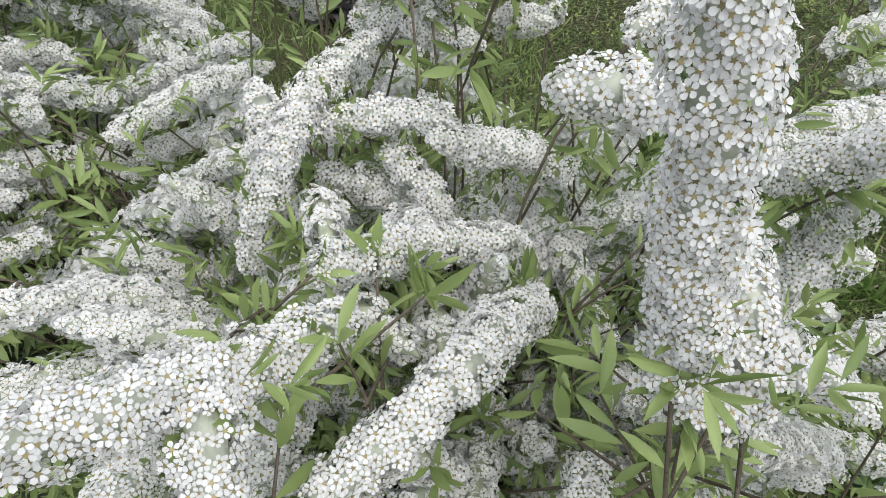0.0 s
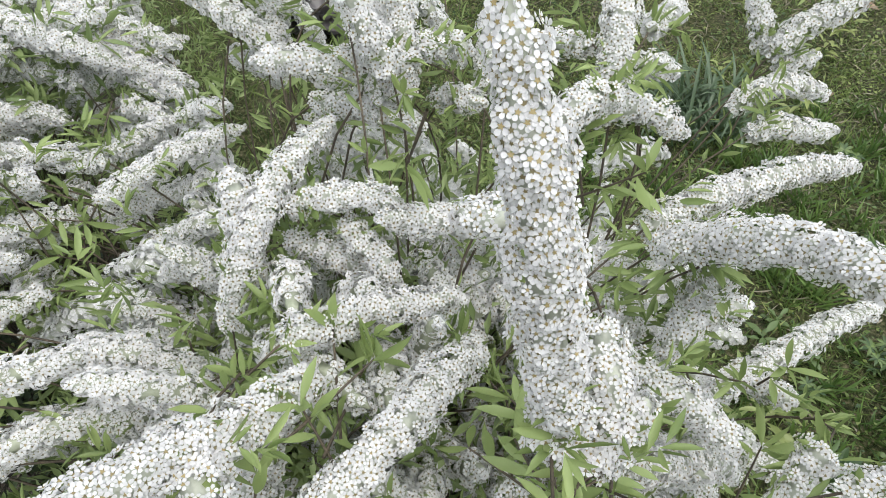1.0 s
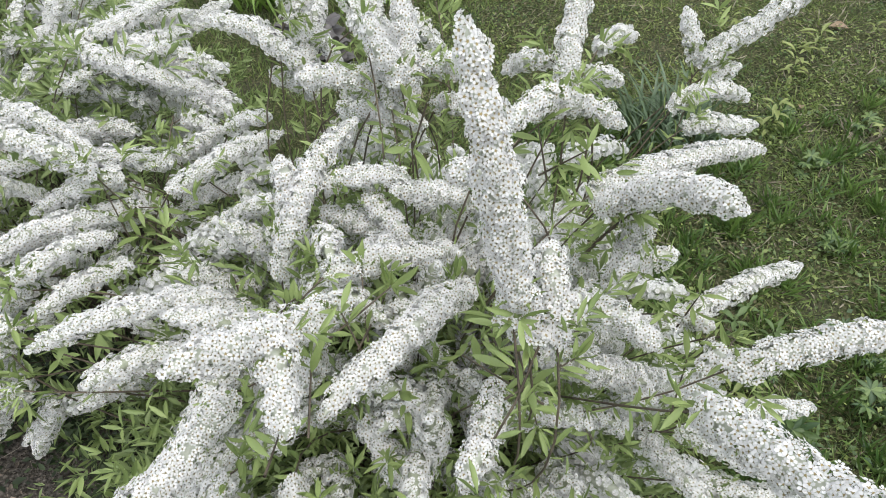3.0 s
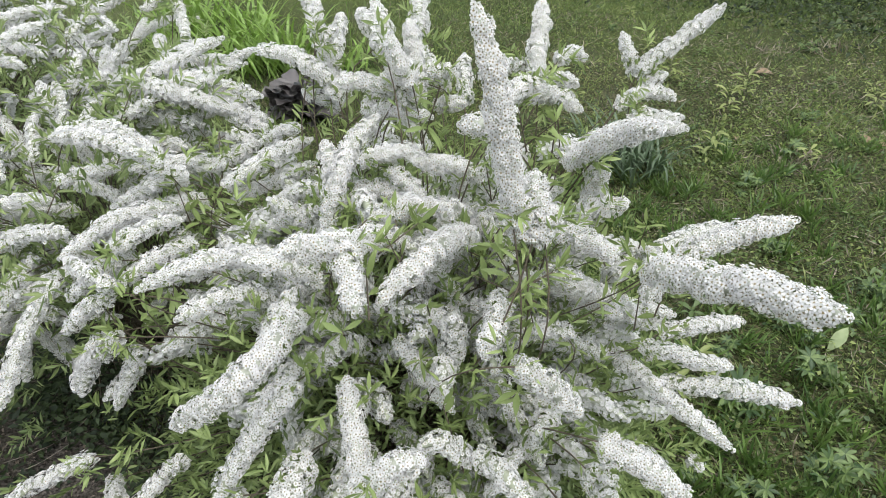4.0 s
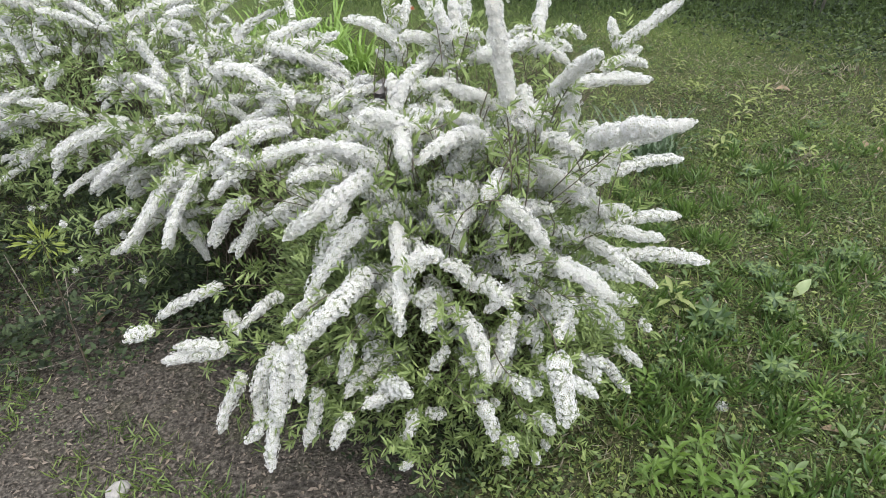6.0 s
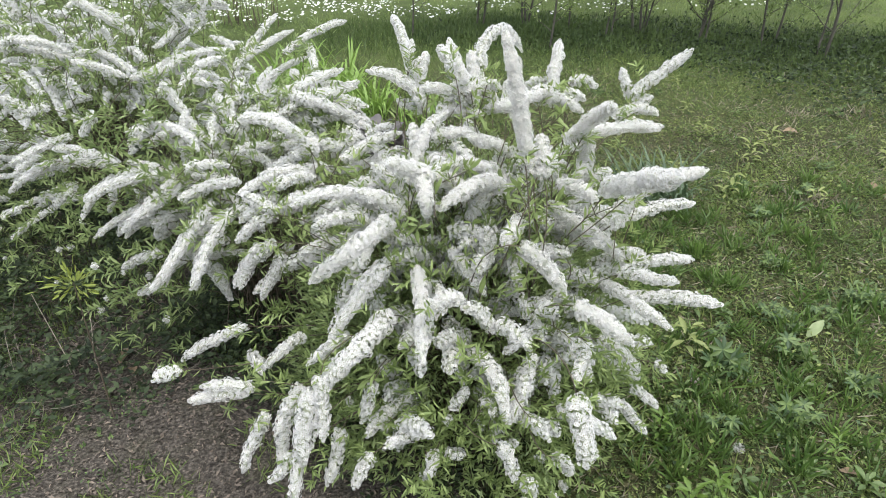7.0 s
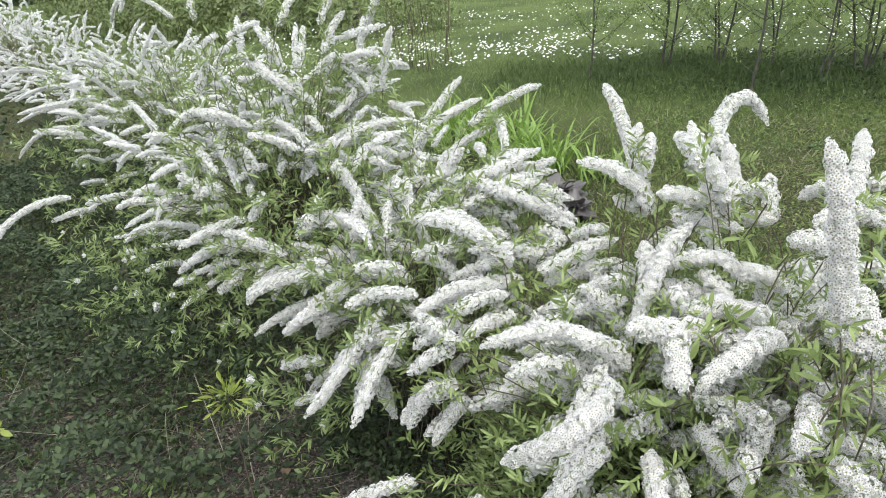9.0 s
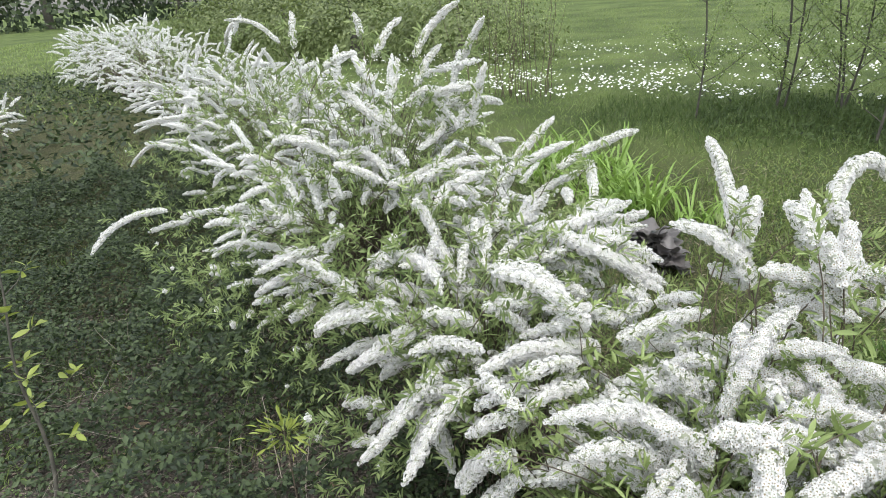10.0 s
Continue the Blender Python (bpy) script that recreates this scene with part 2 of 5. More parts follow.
LANCE_F = [[0, 1, 2], [0, 2, 3]] + [f for i in (1, 4, 7) for f in ([i, i + 3, i + 1], [i + 1, i + 3, i + 4], [i + 1, i + 4, i + 2], [i + 2, i + 4, i + 5])] + [[10, 13, 11], [11, 13, 12]]
KITE_V = np.array([[0, 0, -0.01], [0.098, 0.36, 0.03], [0.086, 0.70, 0.0], [0, 1.0, -0.09], [-0.086, 0.70, 0.0], [-0.098, 0.36, 0.03]])
KITE_F = [[0, 1, 2, 3], [0, 3, 4, 5]]
FOLD_V, FOLD_F = np.array([[0, 0, 0], [0.15, 0.5, 0.05], [0, 1.0, -0.05], [-0.15, 0.5, 0.05]]), [[0, 1, 2], [0, 2, 3]]


def leaf_axes(way, r, flat=0.6):
    """Axes for leaves that grow along way, their faces turned upwards."""
    y = unit(way)
    up = np.array([0, 0, 1.0]) * flat + r.normal(0, 0.5, (len(y), 3))
    x = unit(np.cross(y, up))
    return x, y, np.cross(x, y)


def shoot_leaves(C, r, count, out=0.75):
    """Places and directions of the leaves along a shoot, denser at its tip."""
    u = 1 - r.uniform(0, 1, count) ** 1.4 * 0.85
    idx = u * (len(C) - 1)
    lo = np.clip(idx.astype(int), 0, len(C) - 2)
    at = C[lo] + (C[lo + 1] - C[lo]) * (idx - lo)[:, None]
    tang = unit(np.gradient(C, axis=0))[lo]
    side = unit(np.cross(tang, r.normal(0, 1, (count, 3))))
    return at, unit(tang * r.uniform(0.3, 0.9, count)[:, None] + side * out)


# ---- ground ----
def ground_height(x, y):
    return 0.018 * np.clip(y - 0.5, 0, 6) + 0.012 * np.sin(x * 2.1 + 0.4) * np.cos(y * 1.7) + 0.006 * np.sin(x * 7.3 + y * 5.1)


HX, HY = -0.76, 0.65


def soil_amount(x, y):
    """1 on the bare litter along the hedge's near side, 0 on grass."""
    along = (x - 0.05) * HX + (y - 0.55) * HY
    across = (x - 0.05) * -HY + (y - 0.55) * HX
    wob = 0.12 * np.sin(along * 3.1 + 1.0) + 0.10 * np.sin(along * 7.7 + across * 5)
    side = np.clip((across + wob + 0.45) / 0.25, 0, 1) * np.clip((3.3 - across - wob) / 0.7, 0, 1)
    return side * np.clip((along + wob + 0.35) / 0.3, 0, 1) * np.clip((4.5 - along) / 2.5, 0, 1)


def line_of(near, far, step):
    a = np.arange(-near, near + step / 2, step)
    g = near * 1.18 ** np.arange(1, 60)
    g = g[g < far]
    return np.concatenate([-g[::-1], a, g])


gx, gy = line_of(5.0, 400.0, 0.10), line_of(6.0, 400.0, 0.10)
GX, GY = np.meshgrid(gx, gy, indexing="ij")
nx, ny = len(gx), len(gy)
I, J = np.meshgrid(np.arange(nx - 1), np.arange(ny - 1), indexing="ij")
gf = np.stack([I * ny + J, (I + 1) * ny + J, (I + 1) * ny + J + 1, I * ny + J + 1], -1).reshape(-1, 4)


def ground_material():
    m = bpy.data.materials.new("lawn_and_litter")
    m.use_nodes = True
    N, K = m.node_tree.nodes, m.node_tree.links
    b = N["Principled BSDF"]
    b.inputs["Roughness"].default_value = 0.9
    b.inputs["Specular IOR Level"].default_value = 0.08
    geo = N.new("ShaderNodeNewGeometry")

    def tex(scale, detail=5.0):
        n = N.new("ShaderNodeTexNoise")
        n.inputs["Scale"].default_value, n.inputs["Detail"].default_value = scale, detail
        K.new(geo.outputs["Position"], n.inputs["Vector"])
        return n.outputs["Fac"]

    def ramp(fac, stops):
        r = N.new("ShaderNodeValToRGB")
        while len(r.color_ramp.elements) < len(stops):
            r.color_ramp.elements.new(0.5)
        for e, (p, c) in zip(r.color_ramp.elements, stops):
            e.position, e.color = p, (*c, 1)
        K.new(fac, r.inputs[0])
        return r.outputs[0]

    def mix(fac, a, c):
        n = N.new("ShaderNodeMix")
        n.data_type = "RGBA"
        K.new(fac, n.inputs[0])
        K.new(a, n.inputs[6])
        K.new(c, n.inputs[7])
        return n.outputs[2]

    soil = ramp(tex(90, 9.0), [(0.3, (0.026, 0.023, 0.020)), (0.5, (0.070, 0.062, 0.053)), (0.7, (0.165, 0.146, 0.126))])
    lawn = ramp(tex(70, 8.0), [(0.34, (0.012, 0.014, 0.007)), (0.48, (0.038, 0.042, 0.019)), (0.60, (0.092, 0.088, 0.046)), (0.74, (0.20, 0.165, 0.112))])
    broad = ramp(tex(0.7), [(0.35, (0.045, 0.068, 0.020)), (0.65, (0.10, 0.135, 0.042))])
    two = N.new("ShaderNodeMix")
    two.data_type = "RGBA"
    far = N.new("ShaderNodeAttribute")
    far.attribute_name = "meadow"
    K.new(far.outputs["Fac"], two.inputs[0])
    K.new(lawn, two.inputs[6])
    K.new(broad, two.inputs[7])
    attr = N.new("ShaderNodeAttribute")
    attr.attribute_name = "soil"
    add = N.new("ShaderNodeMath")
    add.operation = "MULTIPLY_ADD"
    K.new(tex(6), add.inputs[0])
    add.inputs[1].default_value = 1.6
    add.inputs[2].default_value = -0.8
    s2 = N.new("ShaderNodeMath")
    s2.operation, s2.use_clamp = "ADD", True
    K.new(add.outputs[0], s2.inputs[0])
    K.new(attr.outputs["Fac"], s2.inputs[1])
    K.new(mix(s2.outputs[0], two.outputs[2], soil), b.inputs["Base Color"])
    bump = N.new("ShaderNodeBump")
    bump.inputs["Strength"].default_value, bump.inputs["Distance"].default_value = 0.9, 0.02
    K.new(tex(110, 9.0), bump.inputs["Height"])
    K.new(bump.outputs[0], b.inputs["Normal"])
    return m


gme = mesh_of("ground", [(np.stack([GX, GY, ground_height(GX, GY)], -1).reshape(-1, 3), gf, 0)], [ground_material()])
att = gme.attributes.new("soil", "FLOAT", "POINT")
att.data.foreach_set("value", soil_amount(GX, GY).ravel().astype(np.float32))
att = gme.attributes.new("meadow", "FLOAT", "POINT")
att.data.foreach_set("value", np.clip(0.10 + (GY + 0.35 * GX - 3.6) / 2.5, 0.10, 0.92).ravel().astype(np.float32))
tagged(new("ground", gme), "rough green lawn with a bare leaf-littered strip by the hedge", "ground", kind="structure")

# ---- the flowering shrub at the end of the hedge ----
CROWN = np.array([0.02, 0.58, 0.0])


def shrub_thing(x, y, label):
    ob = new("spirea_shrub")
    ob.location = (x, y, float(ground_height(x, y)))
    return tagged(ob, label, "shrub", "shrubs of the flowering hedge")


shrub = shrub_thing(CROWN[0], CROWN[1], "spreading shrub with arching white flower sprays and fresh leaves")
low_shrub = shrub_thing(-0.78, 1.02, "lower hedge shrub with white sprays between its neighbours")
tall_shrub = shrub_thing(-1.72, 2.00, "tall hedge shrub covered in arching white sprays")
next_shrub = shrub_thing(-3.25, 3.35, "hedge shrub thick with white flower sprays")
HEDGE = [(shrub, 0.75), (low_shrub, 0.55), (tall_shrub, 1.0), (next_shrub, 1.0)]
ORIGIN = np.array(shrub.location)
leaf_at, leaf_way, tips = {h.name: [] for h, _ in HEDGE}, {h.name: [] for h, _ in HEDGE}, []
inner = {h.name: [] for h, _ in HEDGE}
FINE_NEAR = np.array([0.05, 0.05, 1.3])


def owner(p):
    """The shrub of the hedge to which a place belongs."""
    return min(HEDGE, key=lambda h: math.hypot(p[0] - h[0].location[0], p[1] - h[0].location[1]) / h[1])[0]


def stem_to(base, way, r, root):
    """A bent twig from the crown of a shrub to the foot of a spray that grows along way."""
    root = root + np.array([r.uniform(-0.14, 0.14), r.uniform(-0.14, 0.14), -0.02])
    d = base - root
    pull = np.linalg.norm(d)
    a, b = root + np.array([d[0] * 0.15, d[1] * 0.15, pull * 0.45]), base - unit(way) * pull * 0.22 - np.array([0, 0, 0.10]) * pull
    u = np.linspace(0, 1, 14)[:, None]
    return (1 - u) ** 3 * root + 3 * (1 - u) ** 2 * u * a + 3 * (1 - u) * u * u * b + u ** 3 * base


BLANK = bpy.data.meshes.new("flower_spray")


def spray(*args, deep=False):
    """A flowering branch of the near shrub: the points that its spray runs through, and its half width."""
    *P, R = args
    P = np.asarray(P, float)
    r = np.random.RandomState(len(tips) + 100)
    C, R = curve_points(P, 16), R * 0.91
    length = np.linalg.norm(np.diff(C, axis=0), axis=1).sum()
    if len(P) == 2:
        C = C + (np.sin(np.linspace(0, np.pi, 16)) * 0.06 * length)[:, None] * np.array([0, 0, 1.0])
    C = C + np.cumsum(r.normal(0, 0.0016, (16, 3)), axis=0)
    home = owner(C[0])
    root = np.array(home.location)
    stem = stem_to(C[0], C[2] - C[0], r, root)
    line = np.concatenate([stem, C[1:-1]])
    branch = part("branch", mesh_of("branch", [(*tube(line - root, np.interp(np.linspace(0, 1, len(line)), [0, 1], [0.0018, 0.0008]), 4), 0)], [BARK]), home, "thin brown twig")
    near = np.linalg.norm(C.mean(0) - FINE_NEAR)
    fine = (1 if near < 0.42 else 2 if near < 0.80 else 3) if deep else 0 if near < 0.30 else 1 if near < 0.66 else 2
    bloom = part("flower_spray", BLANK.copy(), branch, "dense white flower spray")
    bloom.data = spray_mesh(C - root, R, r, fine, (1.60, 1.40, 1.06, 0.92)[fine] * (0.85 if deep else 1.0), (0.0039, 0.0042, 0.0044, 0.0053)[fine], bloom if not tips else None, fine < 3)
    at, way = shoot_leaves(np.concatenate([stem[-7:], C[1:4]]), r, 20 if deep else 30)
    leaf_at[home.name].append(at)
    leaf_way[home.name].append(way)
    if not deep and home is not shrub:
        for k in range(1 if home is low_shrub else 2):
            m = C[8] + (root + np.array([0, 0, 0.35]) - C[8]) * r.uniform(0.10, 0.34) + r.normal(0, 0.03, 3)
            if math.hypot(m[0] - root[0], m[1] - root[1]) > (0.45 if home is low_shrub else 0.75):
                continue
            inner[home.name].append((m, unit(unit(C[-1] - C[0]) + r.normal(0, 0.7, 3) + np.array([0, 0, 0.2]))))
    if home is not shrub:
        at, way = shoot_leaves(stem[4:], r, 24)
        leaf_at[home.name].append(at + r.normal(0, 0.03, at.shape))
        leaf_way[home.name].append(way)
    if not deep:
        for k in range(1 if home is shrub else 3):
            out = unit(r.normal(0, 1, 3) + np.array([0, 0, 0.6]))
            m = C[r.randint(0, 4 if home is shrub else 9)] + out * R * 0.7
            at, way = shoot_leaves(curve_points([m, m + unit(out + r.normal(0, 0.5, 3)) * r.uniform(0.03, 0.06)], 6), r, 9)
            leaf_at[home.name].append(at)
            leaf_way[home.name].append(way)
    tips.append((C[0], C[-1]))


spray((0.133, 0.195, 0.982), (0.106, 0.200, 1.108), (0.078, 0.203, 1.236), (0.067, 0.232, 1.298), 0.0188)
spray((0.137, 0.188, 0.978), (0.168, 0.215, 1.021), 0.018)
spray((0.223, 0.536, 1.037), (0.253, 0.655, 1.187), 0.018)
spray((0.300, 0.680, 1.062), (0.427, 0.866, 0.992), 0.014)
spray((0.290, 0.400, 0.870), (0.362, 0.402, 0.902), 0.016)
spray((0.500, 0.765, 0.985), (0.668, 0.755, 1.121), 0.018)
spray((0.495, 0.786, 0.980), (0.475, 0.830, 1.070), 0.015)
spray((0.240, 0.425, 0.990), (0.390, 0.505, 0.985), (0.530, 0.563, 0.950), 0.017)
spray((0.288, 0.354, 0.999), (0.289, 0.410, 0.850), 0.018)
spray((0.218, 0.327, 0.902), (0.301, 0.242, 0.882), 0.018)
spray((0.279, 0.106, 0.972), (0.345, -0.145, 1.110), 0.021)
spray((0.355, 0.195, 0.913), (0.524, 0.178, 0.993), 0.018)
spray((0.245, 0.400, 0.985), (0.288, 0.295, 1.090), (0.298, 0.192, 1.143), 0.018)
spray((0.377, 0.247, 0.881), (0.340, 0.212, 0.826), 0.018)
spray((0.351, 0.387, 0.746), (0.649, 0.532, 0.746), 0.018)
spray((0.419, 0.298, 0.670), (0.581, 0.296, 0.678), 0.016)
spray((0.385, 0.283, 0.657), (0.500, 0.189, 0.683), 0.016)
spray((0.399, 0.229, 0.615), (0.592, 0.112, 0.648), 0.018)
spray((0.338, 0.438, 0.535), (0.391, 0.167, 0.639), (0.455, 0.053, 0.631), 0.018)
spray((0.219, 0.037, 0.721), (0.334, -0.032, 0.661), 0.021)
spray((0.094, 0.060, 0.871), (0.191, 0.063, 0.748), 0.020)
spray((0.108, 0.239, 0.846), (0.069, 0.101, 0.851), 0.019)
spray((0.180, 0.238, 0.885), (0.410, 0.339, 0.668), 0.019)
spray((0.178, 0.196, 0.552), (0.071, 0.081, 0.555), 0.018)
spray((0.132, 0.105, 0.531), (0.067, -0.053, 0.455), 0.019)
spray((-0.016, 0.145, 0.515), (0.044, 0.001, 0.534), (0.067, -0.053, 0.455), 0.019)
spray((-0.146, 0.191, 0.742), (-0.128, -0.081, 0.667), 0.019)
spray((-0.118, -0.001, 0.732), (-0.064, -0.005, 0.785), (-0.033, -0.003, 0.773), 0.020)
spray((-0.210, 0.244, 0.845), (-0.263, 0.105, 0.865), (-0.400, 0.129, 0.754), 0.021)
spray((-0.224, 0.198, 0.748), (-0.360, 0.096, 0.607), 0.021)
spray((-0.222, 0.123, 0.656), (-0.287, -0.017, 0.655), (-0.377, -0.051, 0.572), 0.026)
spray((-0.385, -0.052, 0.574), (-0.422, -0.113, 0.401), 0.027)
spray((-0.432, -0.092, 0.414), (-0.451, -0.148, 0.300), 0.016)
spray((-0.457, -0.078, 0.398), (-0.508, -0.102, 0.341), 0.015)
spray((-0.320, 0.086, 0.621), (-0.421, 0.076, 0.543), 0.014)
spray((-0.550, 0.069, 0.394), (-0.627, -0.001, 0.265), 0.017)
spray((-0.462, 0.110, 0.456), (-0.530, 0.035, 0.367), 0.018)
spray((-0.368, -0.053, 0.608), (-0.369, -0.114, 0.463), 0.018)
spray((-0.637, 0.271, 0.528), (-0.837, 0.268, 0.429), 0.016)
spray((-0.786, 0.138, 0.491), (-0.837, 0.096, 0.506), 0.018)
spray((-0.609, 0.122, 0.421), (-0.748, 0.068, 0.433), 0.018)
spray((-0.596, 0.128, 0.431), (-0.704, 0.092, 0.472), 0.018)
spray((-0.486, 0.290, 0.475), (-0.581, 0.189, 0.438), 0.016)
spray((-0.655, 0.321, 0.394), (-0.581, 0.189, 0.438), 0.016)
spray((0.080, 0.383, 0.866), (-0.031, 0.196, 0.936), (-0.077, 0.158, 0.913), 0.020)
spray((-0.168, 0.416, 0.876), (-0.130, 0.460, 0.982), (-0.059, 0.571, 1.019), 0.018)
spray((-0.144, 0.440, 0.915), (-0.160, 0.484, 1.016), 0.018)
spray((-0.094, 0.323, 0.962), (0.080, 0.415, 0.906), 0.018)
spray((-0.062, 0.297, 0.932), (-0.130, 0.200, 1.000), (-0.200, 0.100, 1.060), 0.022)
spray((-0.127, 0.211, 0.997), (-0.119, 0.119, 0.950), 0.021)
spray((0.115, 0.498, 0.917), (-0.006, 0.448, 0.987), 0.018)
spray((-0.103, 0.483, 0.977), (0.010, 0.463, 0.987), 0.016)
spray((-0.025, 0.424, 0.809), (0.115, 0.437, 0.820), 0.018)
spray((-0.298, 0.521, 0.646), (-0.400, 0.560, 0.800), 0.018)
spray((-0.280, 0.460, 0.790), (-0.376, 0.338, 0.888), (-0.475, 0.303, 0.869), 0.018)
spray((-0.386, 0.636, 0.867), (-0.201, 0.730, 0.913), 0.018)
spray((-0.132, 0.711, 0.993), (-0.205, 0.740, 1.095), (-0.287, 0.763, 1.104), 0.018)
spray((-0.143, 0.728, 1.013), (-0.235, 1.209, 1.180), 0.018)
spray((-0.158, 0.723, 1.004), (-0.124, 0.962, 1.101), 0.016)
spray((-0.009, 0.579, 1.032), (-0.047, 0.799, 1.180), 0.018)
spray((0.064, 1.023, 1.037), (0.109, 1.228, 1.101), (0.169, 1.309, 1.101), (0.231, 1.321, 1.016), 0.022)
spray((-0.062, 0.264, 0.756), (0.016, 0.154, 0.681), 0.019)
spray((0.049, 0.330, 0.550), (0.084, 0.168, 0.539), 0.018)
spray((-0.932, 0.667, 0.768), (-1.078, 0.610, 0.673), 0.017)
spray((-0.800, 0.693, 0.767), (-0.875, 0.587, 0.777), 0.017)
spray((-0.799, 0.585, 0.736), (-0.905, 0.483, 0.630), (-0.963, 0.437, 0.556), 0.017)
spray((-0.704, 0.505, 0.763), (-0.789, 0.327, 0.635), 0.017)
spray((-0.539, 0.341, 0.749), (-0.685, 0.391, 0.578), 0.018)
spray((-0.569, 0.424, 0.597), (-0.619, 0.363, 0.566), 0.016)
spray((-1.001, 0.620, 0.577), (-1.174, 0.697, 0.493), 0.016)
spray((-0.376, 0.428, 0.689), (-0.481, 0.331, 0.721), 0.017)
spray((-0.474, 0.605, 0.925), (-0.547, 0.595, 0.997), (-0.661, 0.605, 1.003), 0.018)
spray((-0.682, 1.080, 0.924), (-0.456, 0.847, 0.971), (-0.336, 0.879, 0.892), 0.018)
spray((-0.785, 1.074, 0.933), (-0.665, 1.088, 0.963), 0.017)
spray((-0.602, 0.892, 0.987), (-0.457, 1.190, 0.999), 0.017)
spray((-0.820, 0.976, 0.881), (-0.860, 1.037, 0.969), 0.016)
spray((-0.181, 0.128, 0.387), (-0.289, 0.024, 0.349), 0.018)
spray((-0.140, 0.035, 0.364), (-0.244, -0.045, 0.361), 0.018)
spray((0.186, -0.183, 0.652), (0.194, -0.242, 0.519), 0.025)
spray((0.352, 0.173, 0.329), (0.475, 0.203, 0.147), 0.016)
spray((0.458, 0.294, 0.250), (0.523, 0.254, 0.216), 0.015)
spray((0.486, 0.205, 0.416), (0.512, 0.192, 0.398), 0.014)
spray((0.228, 0.093, 0.584), (0.258, 0.036, 0.501), 0.016)
spray((-0.442, 0.582, 0.785), (-0.528, 0.580, 0.742), (-0.560, 0.516, 0.760), 0.018)
spray((-0.607, 0.743, 0.905), (-0.573, 0.786, 0.904), (-0.491, 0.803, 0.877), 0.018)
spray((-0.473, 0.864, 0.902), (-0.543, 0.897, 0.924), (-0.610, 0.905, 0.900), 0.018)
spray((-0.567, 0.977, 0.982), (-0.437, 0.926, 0.976), (-0.342, 0.895, 0.952), 0.018)
spray((-0.670, 0.918, 0.901), (-0.458, 0.887, 0.962), (-0.344, 0.860, 0.887), 0.018)
spray((-0.485, 0.995, 0.984), (-0.553, 0.973, 0.968), (-0.664, 0.942, 0.952), 0.018)
spray((-0.377, 0.689, 0.890), (-0.503, 0.673, 0.915), (-0.546, 0.644, 0.925), 0.018)
spray((-0.456, 0.639, 0.898), (-0.520, 0.599, 0.899), 0.018)
spray((-0.429, 0.647, 0.828), (-0.465, 0.614, 0.856), (-0.579, 0.602, 0.816), 0.018)
spray((-0.202, 0.655, 0.886), (-0.307, 0.694, 0.843), (-0.387, 0.647, 0.838), 0.017)
spray((-0.321, 0.660, 0.786), (-0.354, 0.631, 0.781), 0.017)
spray((-0.407, 0.823, 0.893), (-0.337, 0.813, 0.871), 0.015)
spray((-0.321, 0.804, 0.884), (-0.237, 0.764, 0.928), 0.015)
spray((-0.184, 0.560, 0.889), (-0.298, 0.591, 0.844), 0.016)
spray((-0.113, 0.490, 0.925), (-0.030, 0.448, 0.901), 0.017)
spray((-0.050, 0.475, 0.968), (0.008, 0.431, 0.928), 0.016)
spray((-0.190, 0.519, 0.865), (-0.303, 0.543, 0.813), 0.016)
spray((-0.314, 0.552, 0.721), (-0.287, 0.533, 0.628), 0.017)
spray((-0.342, 0.499, 0.708), (-0.437, 0.575, 0.701), 0.017)
spray((-0.347, 0.422, 0.690), (-0.550, 0.429, 0.618), 0.018)
spray((-0.103, 0.272, 0.885), (-0.123, 0.205, 0.873), 0.018)
spray((0.070, 0.378, 0.843), (-0.002, 0.419, 0.816), 0.017)
spray((0.020, 0.337, 0.812), (0.066, 0.320, 0.758), 0.015)
spray((0.288, 0.380, 0.956), (0.272, 0.362, 0.876), 0.016)
spray((0.216, 0.398, 0.913), (0.275, 0.405, 0.854), 0.015)
spray((0.378, 0.363, 0.817), (0.404, 0.334, 0.833), 0.013)
spray((0.215, 0.324, 0.799), (0.332, 0.270, 0.731), 0.018)
spray((0.205, 0.266, 0.737), (0.084, 0.294, 0.698), 0.018)
spray((-0.061, 0.731, 1.094), (-0.020, 0.754, 1.069), (0.009, 0.704, 1.032), 0.017)
spray((0.020, 0.656, 1.054), (-0.085, 0.675, 1.001), 0.017)
spray((-0.088, 0.637, 1.004), (0.032, 0.574, 1.010), 0.017)
spray((-0.193, 1.014, 0.988), (-0.129, 1.024, 0.898), 0.016)
spray((0.018, 0.800, 1.075), (0.080, 0.773, 1.025), 0.016)
spray((0.115, 0.672, 0.993), (0.130, 0.799, 1.044), 0.016)
spray((0.208, 0.584, 1.096), (0.153, 0.614, 1.061), 0.014)
spray((0.209, 0.502, 1.088), (0.142, 0.433, 1.076), 0.017)
spray((0.268, 0.628, 1.053), (0.339, 0.659, 1.014), 0.014)
spray((0.241, 0.524, 1.061), (0.307, 0.541, 1.031), 0.014)
spray((0.167, 0.501, 1.066), (0.263, 0.524, 1.060), 0.017)
spray((0.435, 0.698, 0.943), (0.490, 0.715, 0.972), (0.571, 0.717, 0.948), 0.016)
spray((0.451, 0.663, 0.930), (0.585, 0.691, 0.911), 0.016)
spray((0.515, 0.764, 0.970), (0.565, 0.757, 0.990), 0.015)
spray((-1.455, 1.299, 1.076), (-1.418, 1.410, 1.046), (-1.273, 1.297, 0.992), 0.015)
